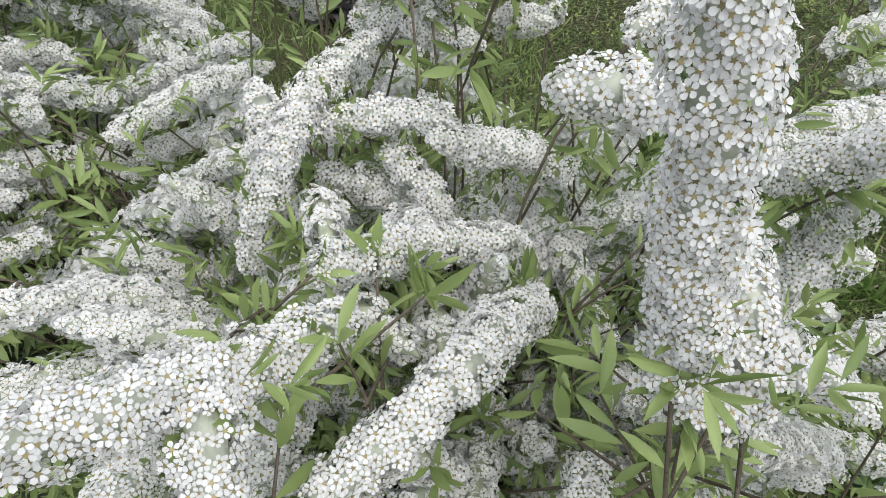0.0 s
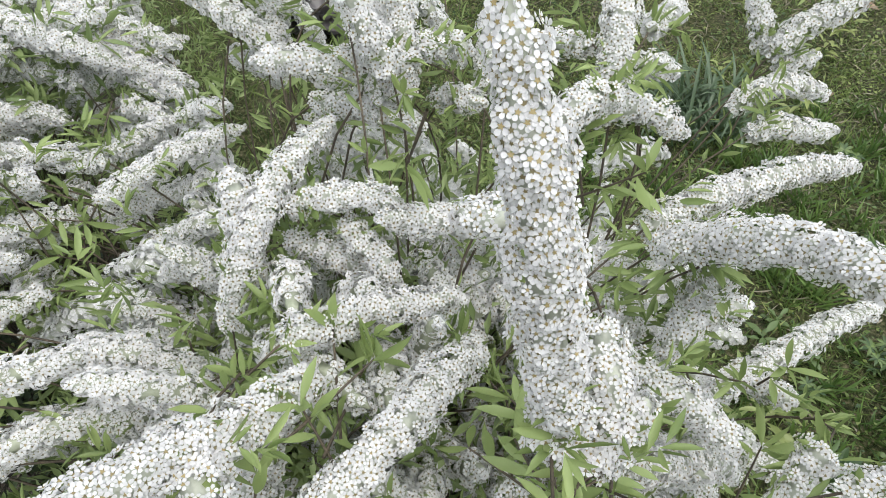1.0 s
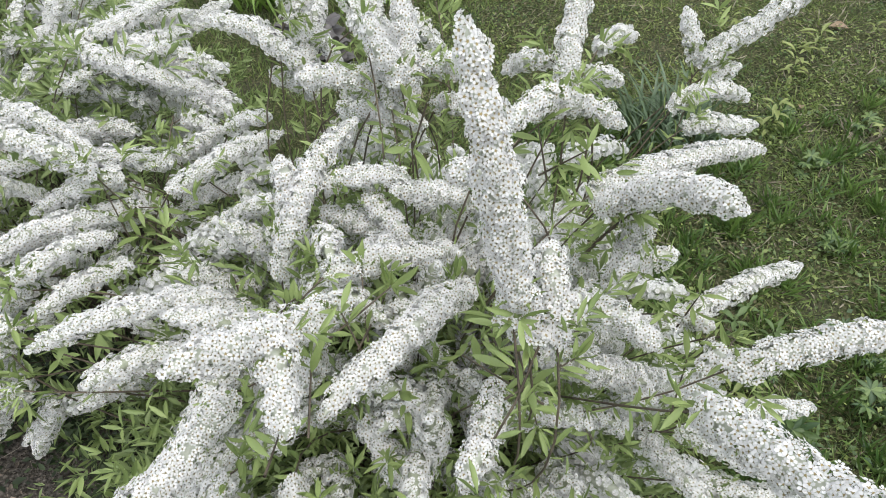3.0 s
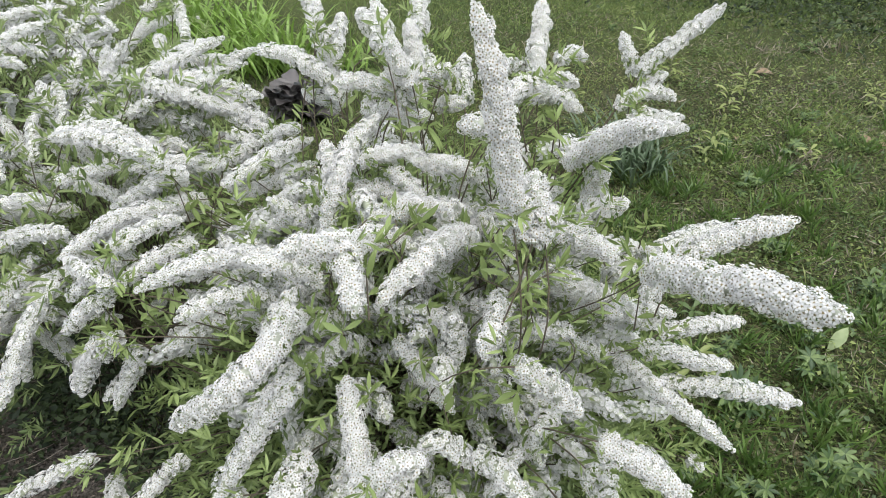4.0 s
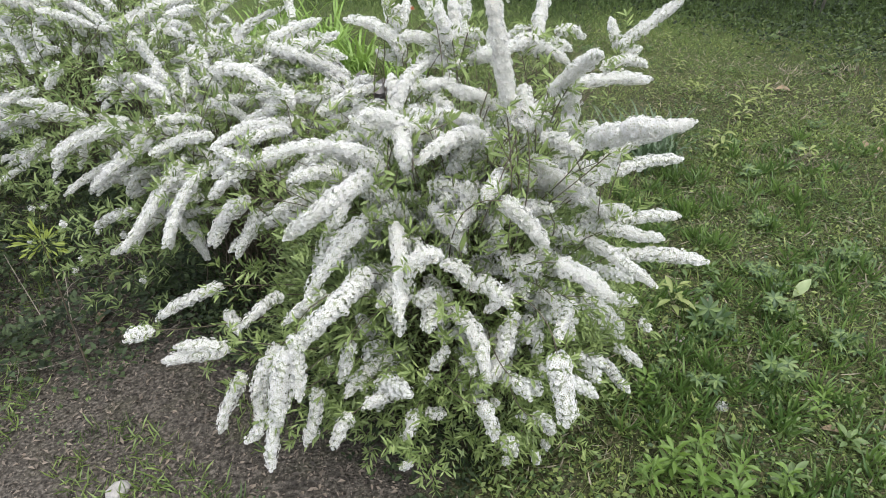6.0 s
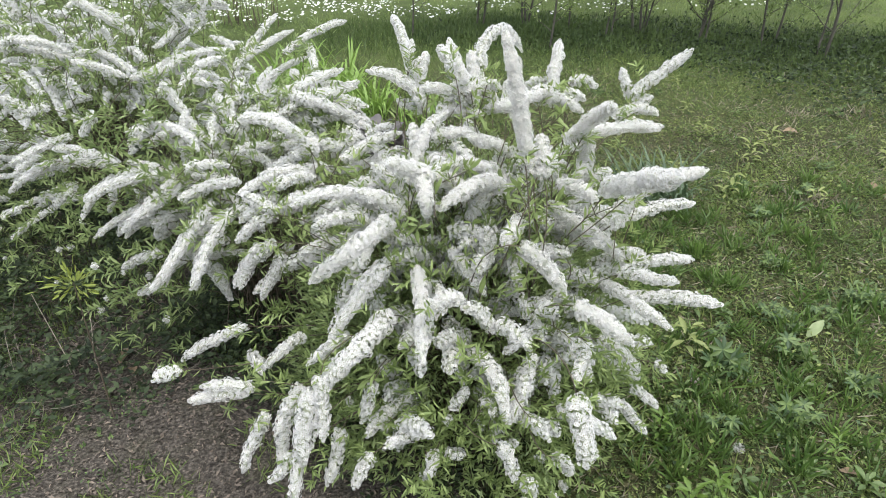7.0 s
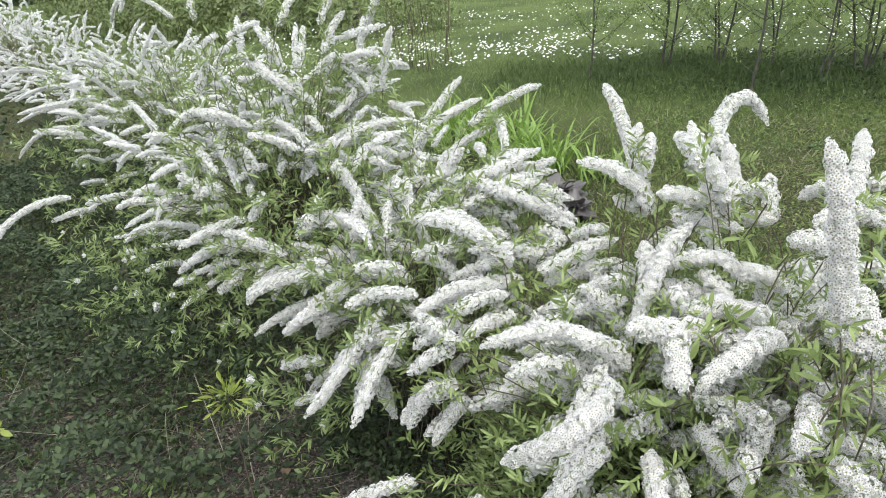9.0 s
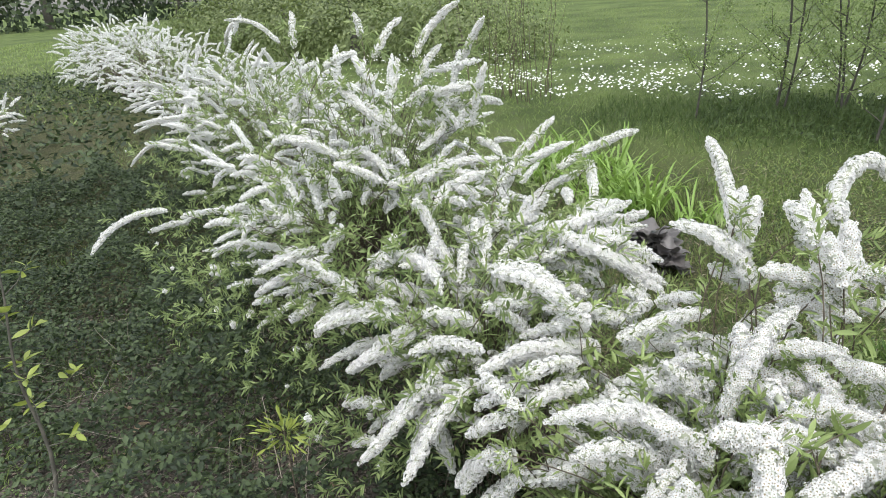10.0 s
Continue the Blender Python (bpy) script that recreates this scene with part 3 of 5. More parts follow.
spray((-1.720, 1.355, 1.178), (-1.564, 1.298, 1.101), 0.015)
spray((-1.487, 1.519, 1.216), (-1.321, 1.532, 1.100), 0.015)
spray((-1.508, 1.016, 1.073), (-1.435, 0.986, 1.011), 0.015)
spray((-1.490, 0.952, 0.965), (-1.573, 0.968, 1.002), 0.015)
spray((-1.418, 0.965, 0.968), (-1.516, 0.939, 0.951), 0.015)
spray((-1.235, 0.897, 0.953), (-1.288, 0.885, 0.887), 0.015)
spray((-1.016, 0.807, 0.931), (-1.029, 0.855, 0.978), 0.015)
spray((-1.339, 0.909, 0.885), (-1.450, 0.896, 0.849), (-1.519, 0.816, 0.822), 0.015)
spray((-1.400, 0.884, 0.805), (-1.640, 0.920, 0.689), 0.015)
spray((-1.117, 0.749, 0.838), (-1.392, 0.892, 0.843), 0.015)
spray((-1.332, 0.811, 0.720), (-1.420, 0.832, 0.660), 0.014)
spray((-0.899, 0.665, 0.788), (-0.975, 0.626, 0.741), (-1.118, 0.649, 0.646), 0.015)
spray((-0.947, 0.676, 0.823), (-1.209, 0.674, 0.747), 0.015)
spray((-1.083, 0.785, 0.918), (-0.955, 0.807, 0.921), (-0.840, 0.707, 0.878), 0.016)
spray((-0.871, 0.674, 0.846), (-0.748, 0.676, 0.851), 0.015)
spray((-1.129, 1.183, 0.956), (-0.971, 1.002, 0.911), 0.015)
spray((-1.245, 1.275, 0.979), (-1.066, 1.337, 1.007), (-0.891, 1.247, 1.032), 0.015)
spray((-1.019, 1.258, 0.996), (-0.883, 1.166, 1.000), 0.015)
spray((-0.706, 0.750, 0.950), (-0.574, 0.693, 0.976), (-0.473, 0.664, 0.906), 0.017)
spray((-0.593, 1.368, 1.062), (-0.531, 1.182, 1.007), 0.015)
spray((-0.682, 0.995, 0.968), (-0.569, 0.940, 1.002), (-0.440, 1.101, 1.014), 0.015)
spray((-0.618, 0.960, 0.956), (-0.449, 1.129, 0.977), 0.015)
spray((-0.521, 0.864, 0.975), (-0.328, 0.870, 0.896), 0.016)
spray((-0.390, 0.706, 0.888), (-0.335, 0.828, 0.876), 0.015)
spray((-0.691, 0.632, 0.901), (-0.595, 0.691, 0.897), 0.015)
spray((-0.457, 0.608, 0.851), (-0.560, 0.548, 0.862), (-0.645, 0.481, 0.833), 0.017)
spray((-0.551, 0.440, 0.865), (-0.449, 0.557, 0.845), 0.017)
spray((-0.865, 0.654, 0.763), (-0.676, 0.561, 0.831), 0.017)
spray((-0.652, 0.523, 0.769), (-0.792, 0.551, 0.704), (-0.905, 0.556, 0.597), 0.016)
spray((-1.004, 0.596, 0.472), (-1.088, 0.599, 0.440), 0.015)
spray((-0.619, 0.395, 0.679), (-0.684, 0.397, 0.595), 0.015)
spray((-0.740, 0.525, 0.668), (-0.909, 0.617, 0.594), 0.015)
spray((-0.502, 0.089, 0.398), (-0.532, 0.012, 0.286), 0.017)
spray((-0.355, 0.026, 0.375), (-0.391, -0.049, 0.257), 0.017)
spray((-0.274, -0.027, 0.339), (-0.323, -0.061, 0.258), 0.017)
spray((-0.262, 0.026, 0.520), (-0.313, 0.029, 0.406), 0.016)
spray((-0.120, 0.005, 0.313), (-0.133, -0.035, 0.262), 0.016)
spray((0.033, -0.076, 0.407), (0.074, -0.106, 0.326), 0.017)
spray((0.098, -0.108, 0.327), (0.117, -0.124, 0.287), 0.014)
spray((0.164, -0.095, 0.385), (0.218, -0.062, 0.286), 0.015)
spray((0.113, -0.060, 0.479), (0.141, -0.073, 0.444), 0.014)
spray((0.264, 0.079, 0.578), (0.219, -0.040, 0.556), 0.015)
spray((0.315, 0.172, 0.526), (0.445, 0.217, 0.387), 0.015)
spray((-0.073, 0.041, 0.418), (-0.026, 0.051, 0.472), 0.014)
spray((-0.091, 0.014, 0.298), (-0.031, -0.006, 0.314), 0.015)
spray((-1.766, 1.564, 1.427), (-1.799, 1.616, 1.546), 0.013)
spray((-2.542, 2.526, 1.364), (-2.772, 2.616, 1.473), (-3.005, 2.666, 1.498), 0.012)
spray((-3.270, 2.927, 1.337), (-3.053, 2.792, 1.473), 0.012)
spray((-1.611, 1.511, 1.355), (-1.489, 1.564, 1.403), 0.012)
spray((-1.314, 1.466, 1.243), (-1.340, 1.565, 1.362), 0.013)
spray((-1.487, 1.598, 1.449), (-1.522, 1.640, 1.516), 0.013)
spray((-1.421, 1.562, 1.380), (-1.374, 1.718, 1.501), 0.014)
spray((-1.291, 1.618, 1.265), (-1.267, 1.817, 1.382), 0.015)
spray((-1.234, 1.919, 1.274), (-1.102, 1.885, 1.475), 0.015)
spray((-1.091, 1.682, 1.111), (-1.026, 1.648, 1.341), 0.015)
spray((-1.275, 1.673, 1.213), (-1.067, 1.610, 1.264), 0.013)
spray((-1.194, 1.941, 1.122), (-1.124, 2.154, 1.095), 0.012)
spray((-3.912, 3.015, 1.020), (-4.443, 3.159, 1.061), 0.012)
spray((-3.771, 2.978, 0.957), (-4.360, 3.035, 0.874), 0.012)
spray((-3.300, 2.641, 0.898), (-3.951, 2.643, 0.813), 0.012)
spray((-3.162, 2.333, 0.826), (-3.478, 2.338, 0.806), (-3.700, 2.319, 0.658), 0.012)
spray((-2.459, 1.395, 0.768), (-2.586, 1.243, 0.756), (-2.612, 1.094, 0.669), 0.014)
spray((-2.501, 1.532, 0.657), (-2.550, 1.346, 0.669), 0.013)
spray((-1.708, 1.048, 0.880), (-1.954, 1.092, 0.835), 0.014)
spray((-1.211, 0.906, 0.764), (-1.412, 0.909, 0.785), (-1.580, 0.889, 0.731), 0.015)
spray((-0.976, 0.715, 0.840), (-1.100, 0.716, 0.812), (-1.235, 0.695, 0.751), 0.015)
spray((-0.907, 0.663, 0.813), (-0.969, 0.644, 0.766), (-1.051, 0.627, 0.675), 0.015)
spray((-1.340, 0.843, 0.735), (-1.388, 0.833, 0.672), 0.015)
spray((-1.265, 0.957, 0.946), (-1.309, 0.926, 0.882), 0.015)
spray((-1.085, 0.777, 0.882), (-0.972, 0.810, 0.943), (-0.869, 0.766, 0.895), 0.015)
spray((-1.911, 1.595, 1.136), (-1.691, 1.518, 1.173), 0.014)
spray((-1.908, 1.525, 1.060), (-1.564, 1.467, 1.031), 0.015)
spray((-1.448, 1.237, 1.059), (-1.287, 1.285, 0.986), 0.015)
spray((-1.761, 1.498, 1.150), (-1.745, 1.510, 1.256), 0.014)
spray((-1.527, 1.469, 1.288), (-1.409, 1.455, 1.186), 0.014)
spray((-1.129, 1.273, 1.009), (-0.914, 1.424, 1.040), 0.015)
spray((-0.583, 1.116, 0.986), (-0.451, 1.211, 0.983), 0.014)
spray((-0.802, 1.063, 0.926), (-0.794, 1.173, 0.995), 0.015)
spray((-0.617, 0.865, 0.941), (-0.499, 0.911, 0.992), (-0.413, 1.022, 0.976), 0.016)
spray((-0.557, 0.901, 0.966), (-0.412, 0.894, 0.949), (-0.341, 0.885, 0.918), 0.016)
spray((-0.793, 0.915, 0.874), (-0.841, 1.064, 0.951), 0.015)
spray((-0.973, 1.087, 1.019), (-0.902, 1.086, 0.995), 0.014)
spray((-1.052, 1.051, 1.011), (-0.966, 1.019, 0.917), 0.015)
spray((-0.041, 0.613, 1.131), (-0.087, 0.771, 1.154), 0.017)
spray((0.014, 0.590, 1.036), (0.006, 0.648, 1.164), 0.018)
spray((-0.027, 0.593, 1.077), (-0.117, 0.566, 1.095), 0.017)
spray((0.021, 0.615, 1.082), (0.093, 0.635, 1.066), 0.017)
spray((-0.173, 0.763, 1.111), (-0.146, 0.803, 1.174), 0.014)
spray((-0.172, 0.755, 1.094), (-0.126, 0.784, 1.117), 0.014)
spray((0.162, 0.190, 0.982), (0.157, 0.262, 1.056), 0.018)
spray((0.113, 0.187, 1.009), (0.117, 0.228, 1.064), 0.017)
spray((0.116, 0.304, 1.104), (0.057, 0.297, 1.130), 0.018)
spray((-0.529, 0.376, 0.833), (-0.632, 0.455, 0.834), 0.017)
spray((0.004, 0.572, 1.075), (-0.024, 0.584, 1.159), 0.018)
spray((-0.610, 0.927, 0.939), (-0.479, 0.876, 0.967), (-0.369, 0.876, 0.918), (-0.301, 0.835, 0.893), 0.017)
spray((-0.352, 0.890, 0.936), (-0.435, 0.923, 0.972), 0.017)
spray((-0.509, 0.841, 0.859), (-0.576, 0.792, 0.886), 0.017)
spray((-0.470, 0.605, 0.796), (-0.534, 0.568, 0.744), 0.017)
spray((-0.478, 0.561, 0.718), (-0.520, 0.545, 0.704), 0.016)
spray((-0.337, 0.407, 0.704), (-0.512, 0.419, 0.650), 0.017)
spray((-0.138, 0.740, 0.978), (-0.206, 0.780, 1.005), 0.017)
spray((0.051, 0.642, 1.001), (0.104, 0.606, 1.023), 0.016)
spray((0.041, 0.710, 1.039), (0.099, 0.737, 1.002), 0.016)
spray((-0.790, 0.624, 0.750), (-0.867, 0.567, 0.676), (-0.949, 0.518, 0.522), 0.016)
spray((-0.796, 0.540, 0.673), (-0.877, 0.534, 0.487), 0.016)
spray((-0.542, 0.456, 0.832), (-0.636, 0.424, 0.768), 0.016)
spray((-0.547, 0.381, 0.814), (-0.654, 0.390, 0.724), 0.016)
spray((-0.584, 0.367, 0.733), (-0.670, 0.369, 0.603), 0.016)
spray((-0.525, 0.365, 0.702), (-0.612, 0.361, 0.563), 0.016)
spray((-0.456, 0.647, 0.877), (-0.605, 0.608, 0.861), 0.016)
spray((-0.453, 0.630, 0.820), (-0.622, 0.521, 0.844), 0.016)
spray((-0.438, 0.537, 0.807), (-0.530, 0.407, 0.812), 0.016)
spray((-0.842, 0.838, 0.863), (-0.872, 0.982, 0.919), 0.014)
spray((-0.751, 0.914, 0.886), (-0.686, 1.049, 0.937), 0.014)
spray((-1.302, 1.669, 1.368), (-1.242, 1.777, 1.482), (-1.128, 1.739, 1.540), 0.015)
spray((-1.265, 1.633, 1.206), (-1.226, 1.747, 1.224), (-1.080, 1.653, 1.260), 0.015)
spray((-1.221, 1.811, 1.143), (-1.119, 1.779, 1.178), (-1.063, 1.972, 1.135), 0.015)
spray((-0.893, 1.489, 1.023), (-0.842, 1.615, 1.066), (-0.798, 1.744, 1.124), 0.015)
spray((-0.854, 1.237, 1.008), (-0.771, 1.427, 1.054), (-0.655, 1.428, 1.106), 0.015)
spray((-0.691, 1.379, 1.031), (-0.582, 1.494, 1.091), (-0.470, 1.629, 1.110), 0.015)
spray((-1.319, 1.516, 1.103), (-1.431, 1.453, 1.213), (-1.533, 1.461, 1.297), 0.015)
spray((-1.261, 1.275, 0.977), (-1.179, 1.345, 1.001), (-1.064, 1.397, 1.043), 0.015)
spray((-0.875, 1.247, 1.043), (-0.953, 1.118, 1.050), 0.015)
spray((-1.074, 1.699, 1.041), (-0.941, 1.571, 1.010), 0.015)
spray((-1.232, 1.713, 1.128), (-1.227, 1.602, 1.073), (-1.272, 1.534, 1.055), 0.015)
spray((-1.357, 1.482, 1.044), (-1.235, 1.399, 1.026), 0.015)
spray((-1.720, 1.504, 1.282), (-1.785, 1.497, 1.135), (-1.677, 1.380, 1.074), 0.015)
spray((-1.697, 1.258, 1.126), (-1.569, 1.240, 1.144), (-1.442, 1.269, 1.077), 0.015)
spray((-4.000, 3.209, 0.910), (-4.328, 3.241, 0.905), (-4.613, 3.224, 0.839), 0.015)
spray((-3.207, 2.527, 0.964), (-3.487, 2.532, 0.925), (-3.794, 2.516, 0.868), 0.015)
spray((-4.049, 3.135, 0.990), (-4.368, 3.234, 1.042), (-4.526, 3.126, 1.051), 0.015)
spray((-2.963, 2.098, 0.849), (-3.067, 2.058, 0.874), (-3.281, 2.096, 0.876), 0.015)
spray((-1.817, 1.412, 0.955), (-1.988, 1.529, 0.965), 0.015)
spray((-3.025, 2.497, 0.864), (-3.129, 2.405, 0.937), 0.015)
spray((-2.930, 2.730, 0.997), (-3.162, 2.813, 1.077), (-3.424, 2.901, 1.200), 0.015)
spray((-3.203, 2.703, 1.022), (-3.482, 2.815, 1.080), 0.015)
spray((-2.734, 2.117, 0.759), (-2.815, 2.085, 0.815), 0.015)
spray((-2.735, 2.291, 0.831), (-2.810, 2.178, 0.824), 0.015)

# sprays deeper inside the near shrub, between and below the outer ones
fill = np.random.RandomState(31)
made = 0
while made < 250:
    a, e = fill.uniform(0, 2 * np.pi), fill.uniform(0.05, 1.35)
    d = np.array([math.cos(a) * math.cos(e), math.sin(a) * math.cos(e), math.sin(e)])
    q = np.array([-0.05, 0.55, 0.25]) + d * np.array([0.62, 0.62, 0.72]) * fill.uniform(0.62, 0.98)
    if q[2] < 0.22 or (q[0] < -0.28 and q[1] < 0.80 and q[2] < 0.62):
        continue
    w = unit(d * np.array([1, 1, 0.5]) + fill.normal(0, 0.35, 3) + np.array([0, 0, 0.1]))
    ln = fill.uniform(0.09, 0.17)
    spray(tuple(q - w * ln / 2), tuple(q + w * ln / 4), tuple(q + w * ln / 2 - np.array([0, 0, ln * 0.12])), 0.020, deep=True)
    made += 1
for made in range(60):
    q = np.array([fill.uniform(-0.36, 0.38), fill.uniform(0.22, 0.85), fill.uniform(0.58, 0.84)])
    w = unit(np.array([q[0] + 0.05, q[1] - 0.5, 0.25]) + fill.normal(0, 0.25, 3))
    ln = fill.uniform(0.10, 0.18)
    spray(tuple(q - w * ln / 2), tuple(q + w * ln / 4), tuple(q + w * ln / 2 - np.array([0, 0, ln * 0.12])), 0.019, deep=True)



def leafy_shoot(a, b):
    """A green shoot from a towards b with a whorl of leaves, each a leaf of its own."""
    r = np.random.RandomState(int(abs(a[0]) * 9000 + abs(b[1]) * 7000))
    a, b = np.asarray(a), np.asarray(b)
    b = a + unit(b - a + np.array([0, 0, 0.03])) * min(0.07, max(0.03, np.linalg.norm(b - a)))
    C = curve_points([a - unit(b - a) * 0.05, a, b], 8)
    stem = part("leafy_shoot", mesh_of("leafy_shoot", [(*tube(C - ORIGIN, np.linspace(0.0016, 0.0009, 8), 5), 0)], [BARK]), shrub, "green leafy shoot")
    at, way = shoot_leaves(C, r, 8, 0.8)
    at[:3] = b
    lx, ly, lz = leaf_axes(way, r)
    for k in range(8):
        ob = part("leaf", LEAF_MESH, stem)
        s = r.uniform(0.030, 0.050)
        m = np.stack([lx[k], ly[k], lz[k]], -1) * s
        p = at[k] - ORIGIN
        ob.matrix_basis = Matrix((( *m[0], p[0]), (*m[1], p[1]), (*m[2], p[2]), (0, 0, 0, 1)))


LEAF_MESH = mesh_of("leaf", [(LANCE_V, LANCE_F, 0)], [LEAF])
leafy_shoot((-0.053, 0.241, 0.948), (-0.068, 0.256, 0.954))
leafy_shoot((-0.039, 0.276, 0.921), (-0.026, 0.337, 0.872))
leafy_shoot((-0.045, 0.302, 0.934), (-0.049, 0.346, 0.934))
leafy_shoot((0.118, 0.230, 0.866), (0.072, 0.266, 0.841))
leafy_shoot((0.128, 0.222, 0.882), (0.091, 0.252, 0.918))
leafy_shoot((0.138, 0.215, 0.883), (0.146, 0.206, 0.819))
leafy_shoot((0.155, 0.218, 0.886), (0.191, 0.236, 0.861))
leafy_shoot((0.362, 0.285, 0.756), (0.366, 0.298, 0.809))
leafy_shoot((0.381, 0.241, 0.823), (0.398, 0.250, 0.865))
leafy_shoot((-0.096, 0.184, 0.932), (-0.096, 0.210, 0.913))
leafy_shoot((-0.458, 0.595, 0.856), (-0.466, 0.601, 0.905))
leafy_shoot((-0.446, 0.624, 0.850), (-0.397, 0.604, 0.832))
leafy_shoot((-0.617, 0.884, 0.897), (-0.609, 0.901, 0.930))
leafy_shoot((-0.131, 0.677, 0.966), (-0.143, 0.717, 1.014))
leafy_shoot((-0.097, 0.702, 0.994), (-0.133, 0.867, 0.996))
leafy_shoot((0.309, 0.372, 0.828), (0.284, 0.370, 0.855))
leafy_shoot((0.377, 0.352, 0.833), (0.369, 0.313, 0.901))
leafy_shoot((0.029, 0.424, 1.096), (0.024, 0.437, 1.043))
leafy_shoot((-0.394, 0.599, 0.789), (-0.445, 0.582, 0.798))
leafy_shoot((-0.414, 0.370, 0.866), (-0.428, 0.354, 0.837))
leafy_shoot((-0.492, 0.386, 0.734), (-0.503, 0.374, 0.768))
leafy_shoot((-0.001, 0.257, 0.774), (-0.014, 0.234, 0.847))
leafy_shoot((-0.257, 0.478, 0.757), (-0.248, 0.462, 0.703))
leafy_shoot((0.186, 0.479, 1.023), (0.172, 0.480, 1.058))
leafy_shoot((0.210, 0.460, 1.013), (0.241, 0.426, 1.030))
leafy_shoot((0.124, 0.160, 0.694), (0.097, 0.059, 0.830))
leafy_shoot((0.016, 0.126, 0.641), (-0.003, 0.171, 0.688))
leafy_shoot((0.233, -0.039, 0.527), (0.265, 0.082, 0.469))
leafy_shoot((-0.240, -0.014, 0.599), (-0.278, 0.011, 0.505))
leafy_shoot((-0.132, 0.122, 0.907), (-0.142, 0.188, 0.824))
leafy_shoot((-0.490, 0.506, 0.735), (-0.469, 0.426, 0.726))
leafy_shoot((-0.045, 0.268, 0.956), (-0.018, 0.300, 0.925))
leafy_shoot((0.128, 0.235, 0.938), (0.103, 0.303, 0.874))
leafy_shoot((-0.410, 0.775, 0.901), (-0.387, 0.642, 0.869))
leafy_shoot((-0.512, 0.111, 0.459), (-0.565, 0.138, 0.416))
leafy_shoot((-0.151, 0.006, 0.659), (-0.161, -0.032, 0.640))

# leafy shoots without flowers, thickest low down and inside
for k in range(520):
    a, e = fill.uniform(0, 2 * np.pi), math.asin(fill.uniform(-0.15, 1.0))
    d = np.array([math.cos(a) * math.cos(e), math.sin(a) * math.cos(e), math.sin(e)])
    q = np.array([-0.05, 0.52, 0.28]) + d * np.array([0.66, 0.62, 0.72]) * fill.uniform(0.45, 0.97 if e < 0.5 else 0.86)
    if q[2] < 0.05:
        continue
    w = unit(d + np.array([0, 0, 0.5]) + fill.normal(0, 0.3, 3))
    at, way = shoot_leaves(curve_points([q, q + w * fill.uniform(0.05, 0.13)], 8), fill, 13)
    leaf_at[shrub.name].append(at)
    leaf_way[shrub.name].append(way)


# low front skirt of leaves with a few single umbels
for k in range(260):
    a = fill.uniform(-2.9, 0.2)
    q = np.array([-0.02 + math.cos(a) * 0.52, 0.52 + math.sin(a) * 0.56, 0]) * fill.uniform(0.55, 1.0) + np.array([0, 0.1, fill.uniform(0.05, 0.42)])
    w = unit(np.array([math.cos(a), math.sin(a), 0.5]) + fill.normal(0, 0.4, 3))
    at, way = shoot_leaves(curve_points([q, q + w * fill.uniform(0.05, 0.12)], 8), fill, 13)
    leaf_at[shrub.name].append(at)
    leaf_way[shrub.name].append(way)
    if k % 8 == 0:
        q = q + w * 0.10
        spray(tuple(q), tuple(q + w * 0.022), 0.012)


# ---- the other shrubs of the hedge ----
def sample_sprays(count, fine, cover, size, seed, dots=False):
    out = []
    for k in range(count):
        r = np.random.RandomState(seed + k)
        ln = r.uniform(0.15, 0.30)
        u = np.linspace(0, 1, 12)
        bend = r.uniform(0.08, 0.30) * ln
        C = np.stack([np.cumsum(r.normal(0, 0.0012, 12)), u * ln, -bend * u * u], -1)
        out.append(spray_mesh(C, r.uniform(0.011, 0.015), r, fine, cover, size, None, dots))
    return out


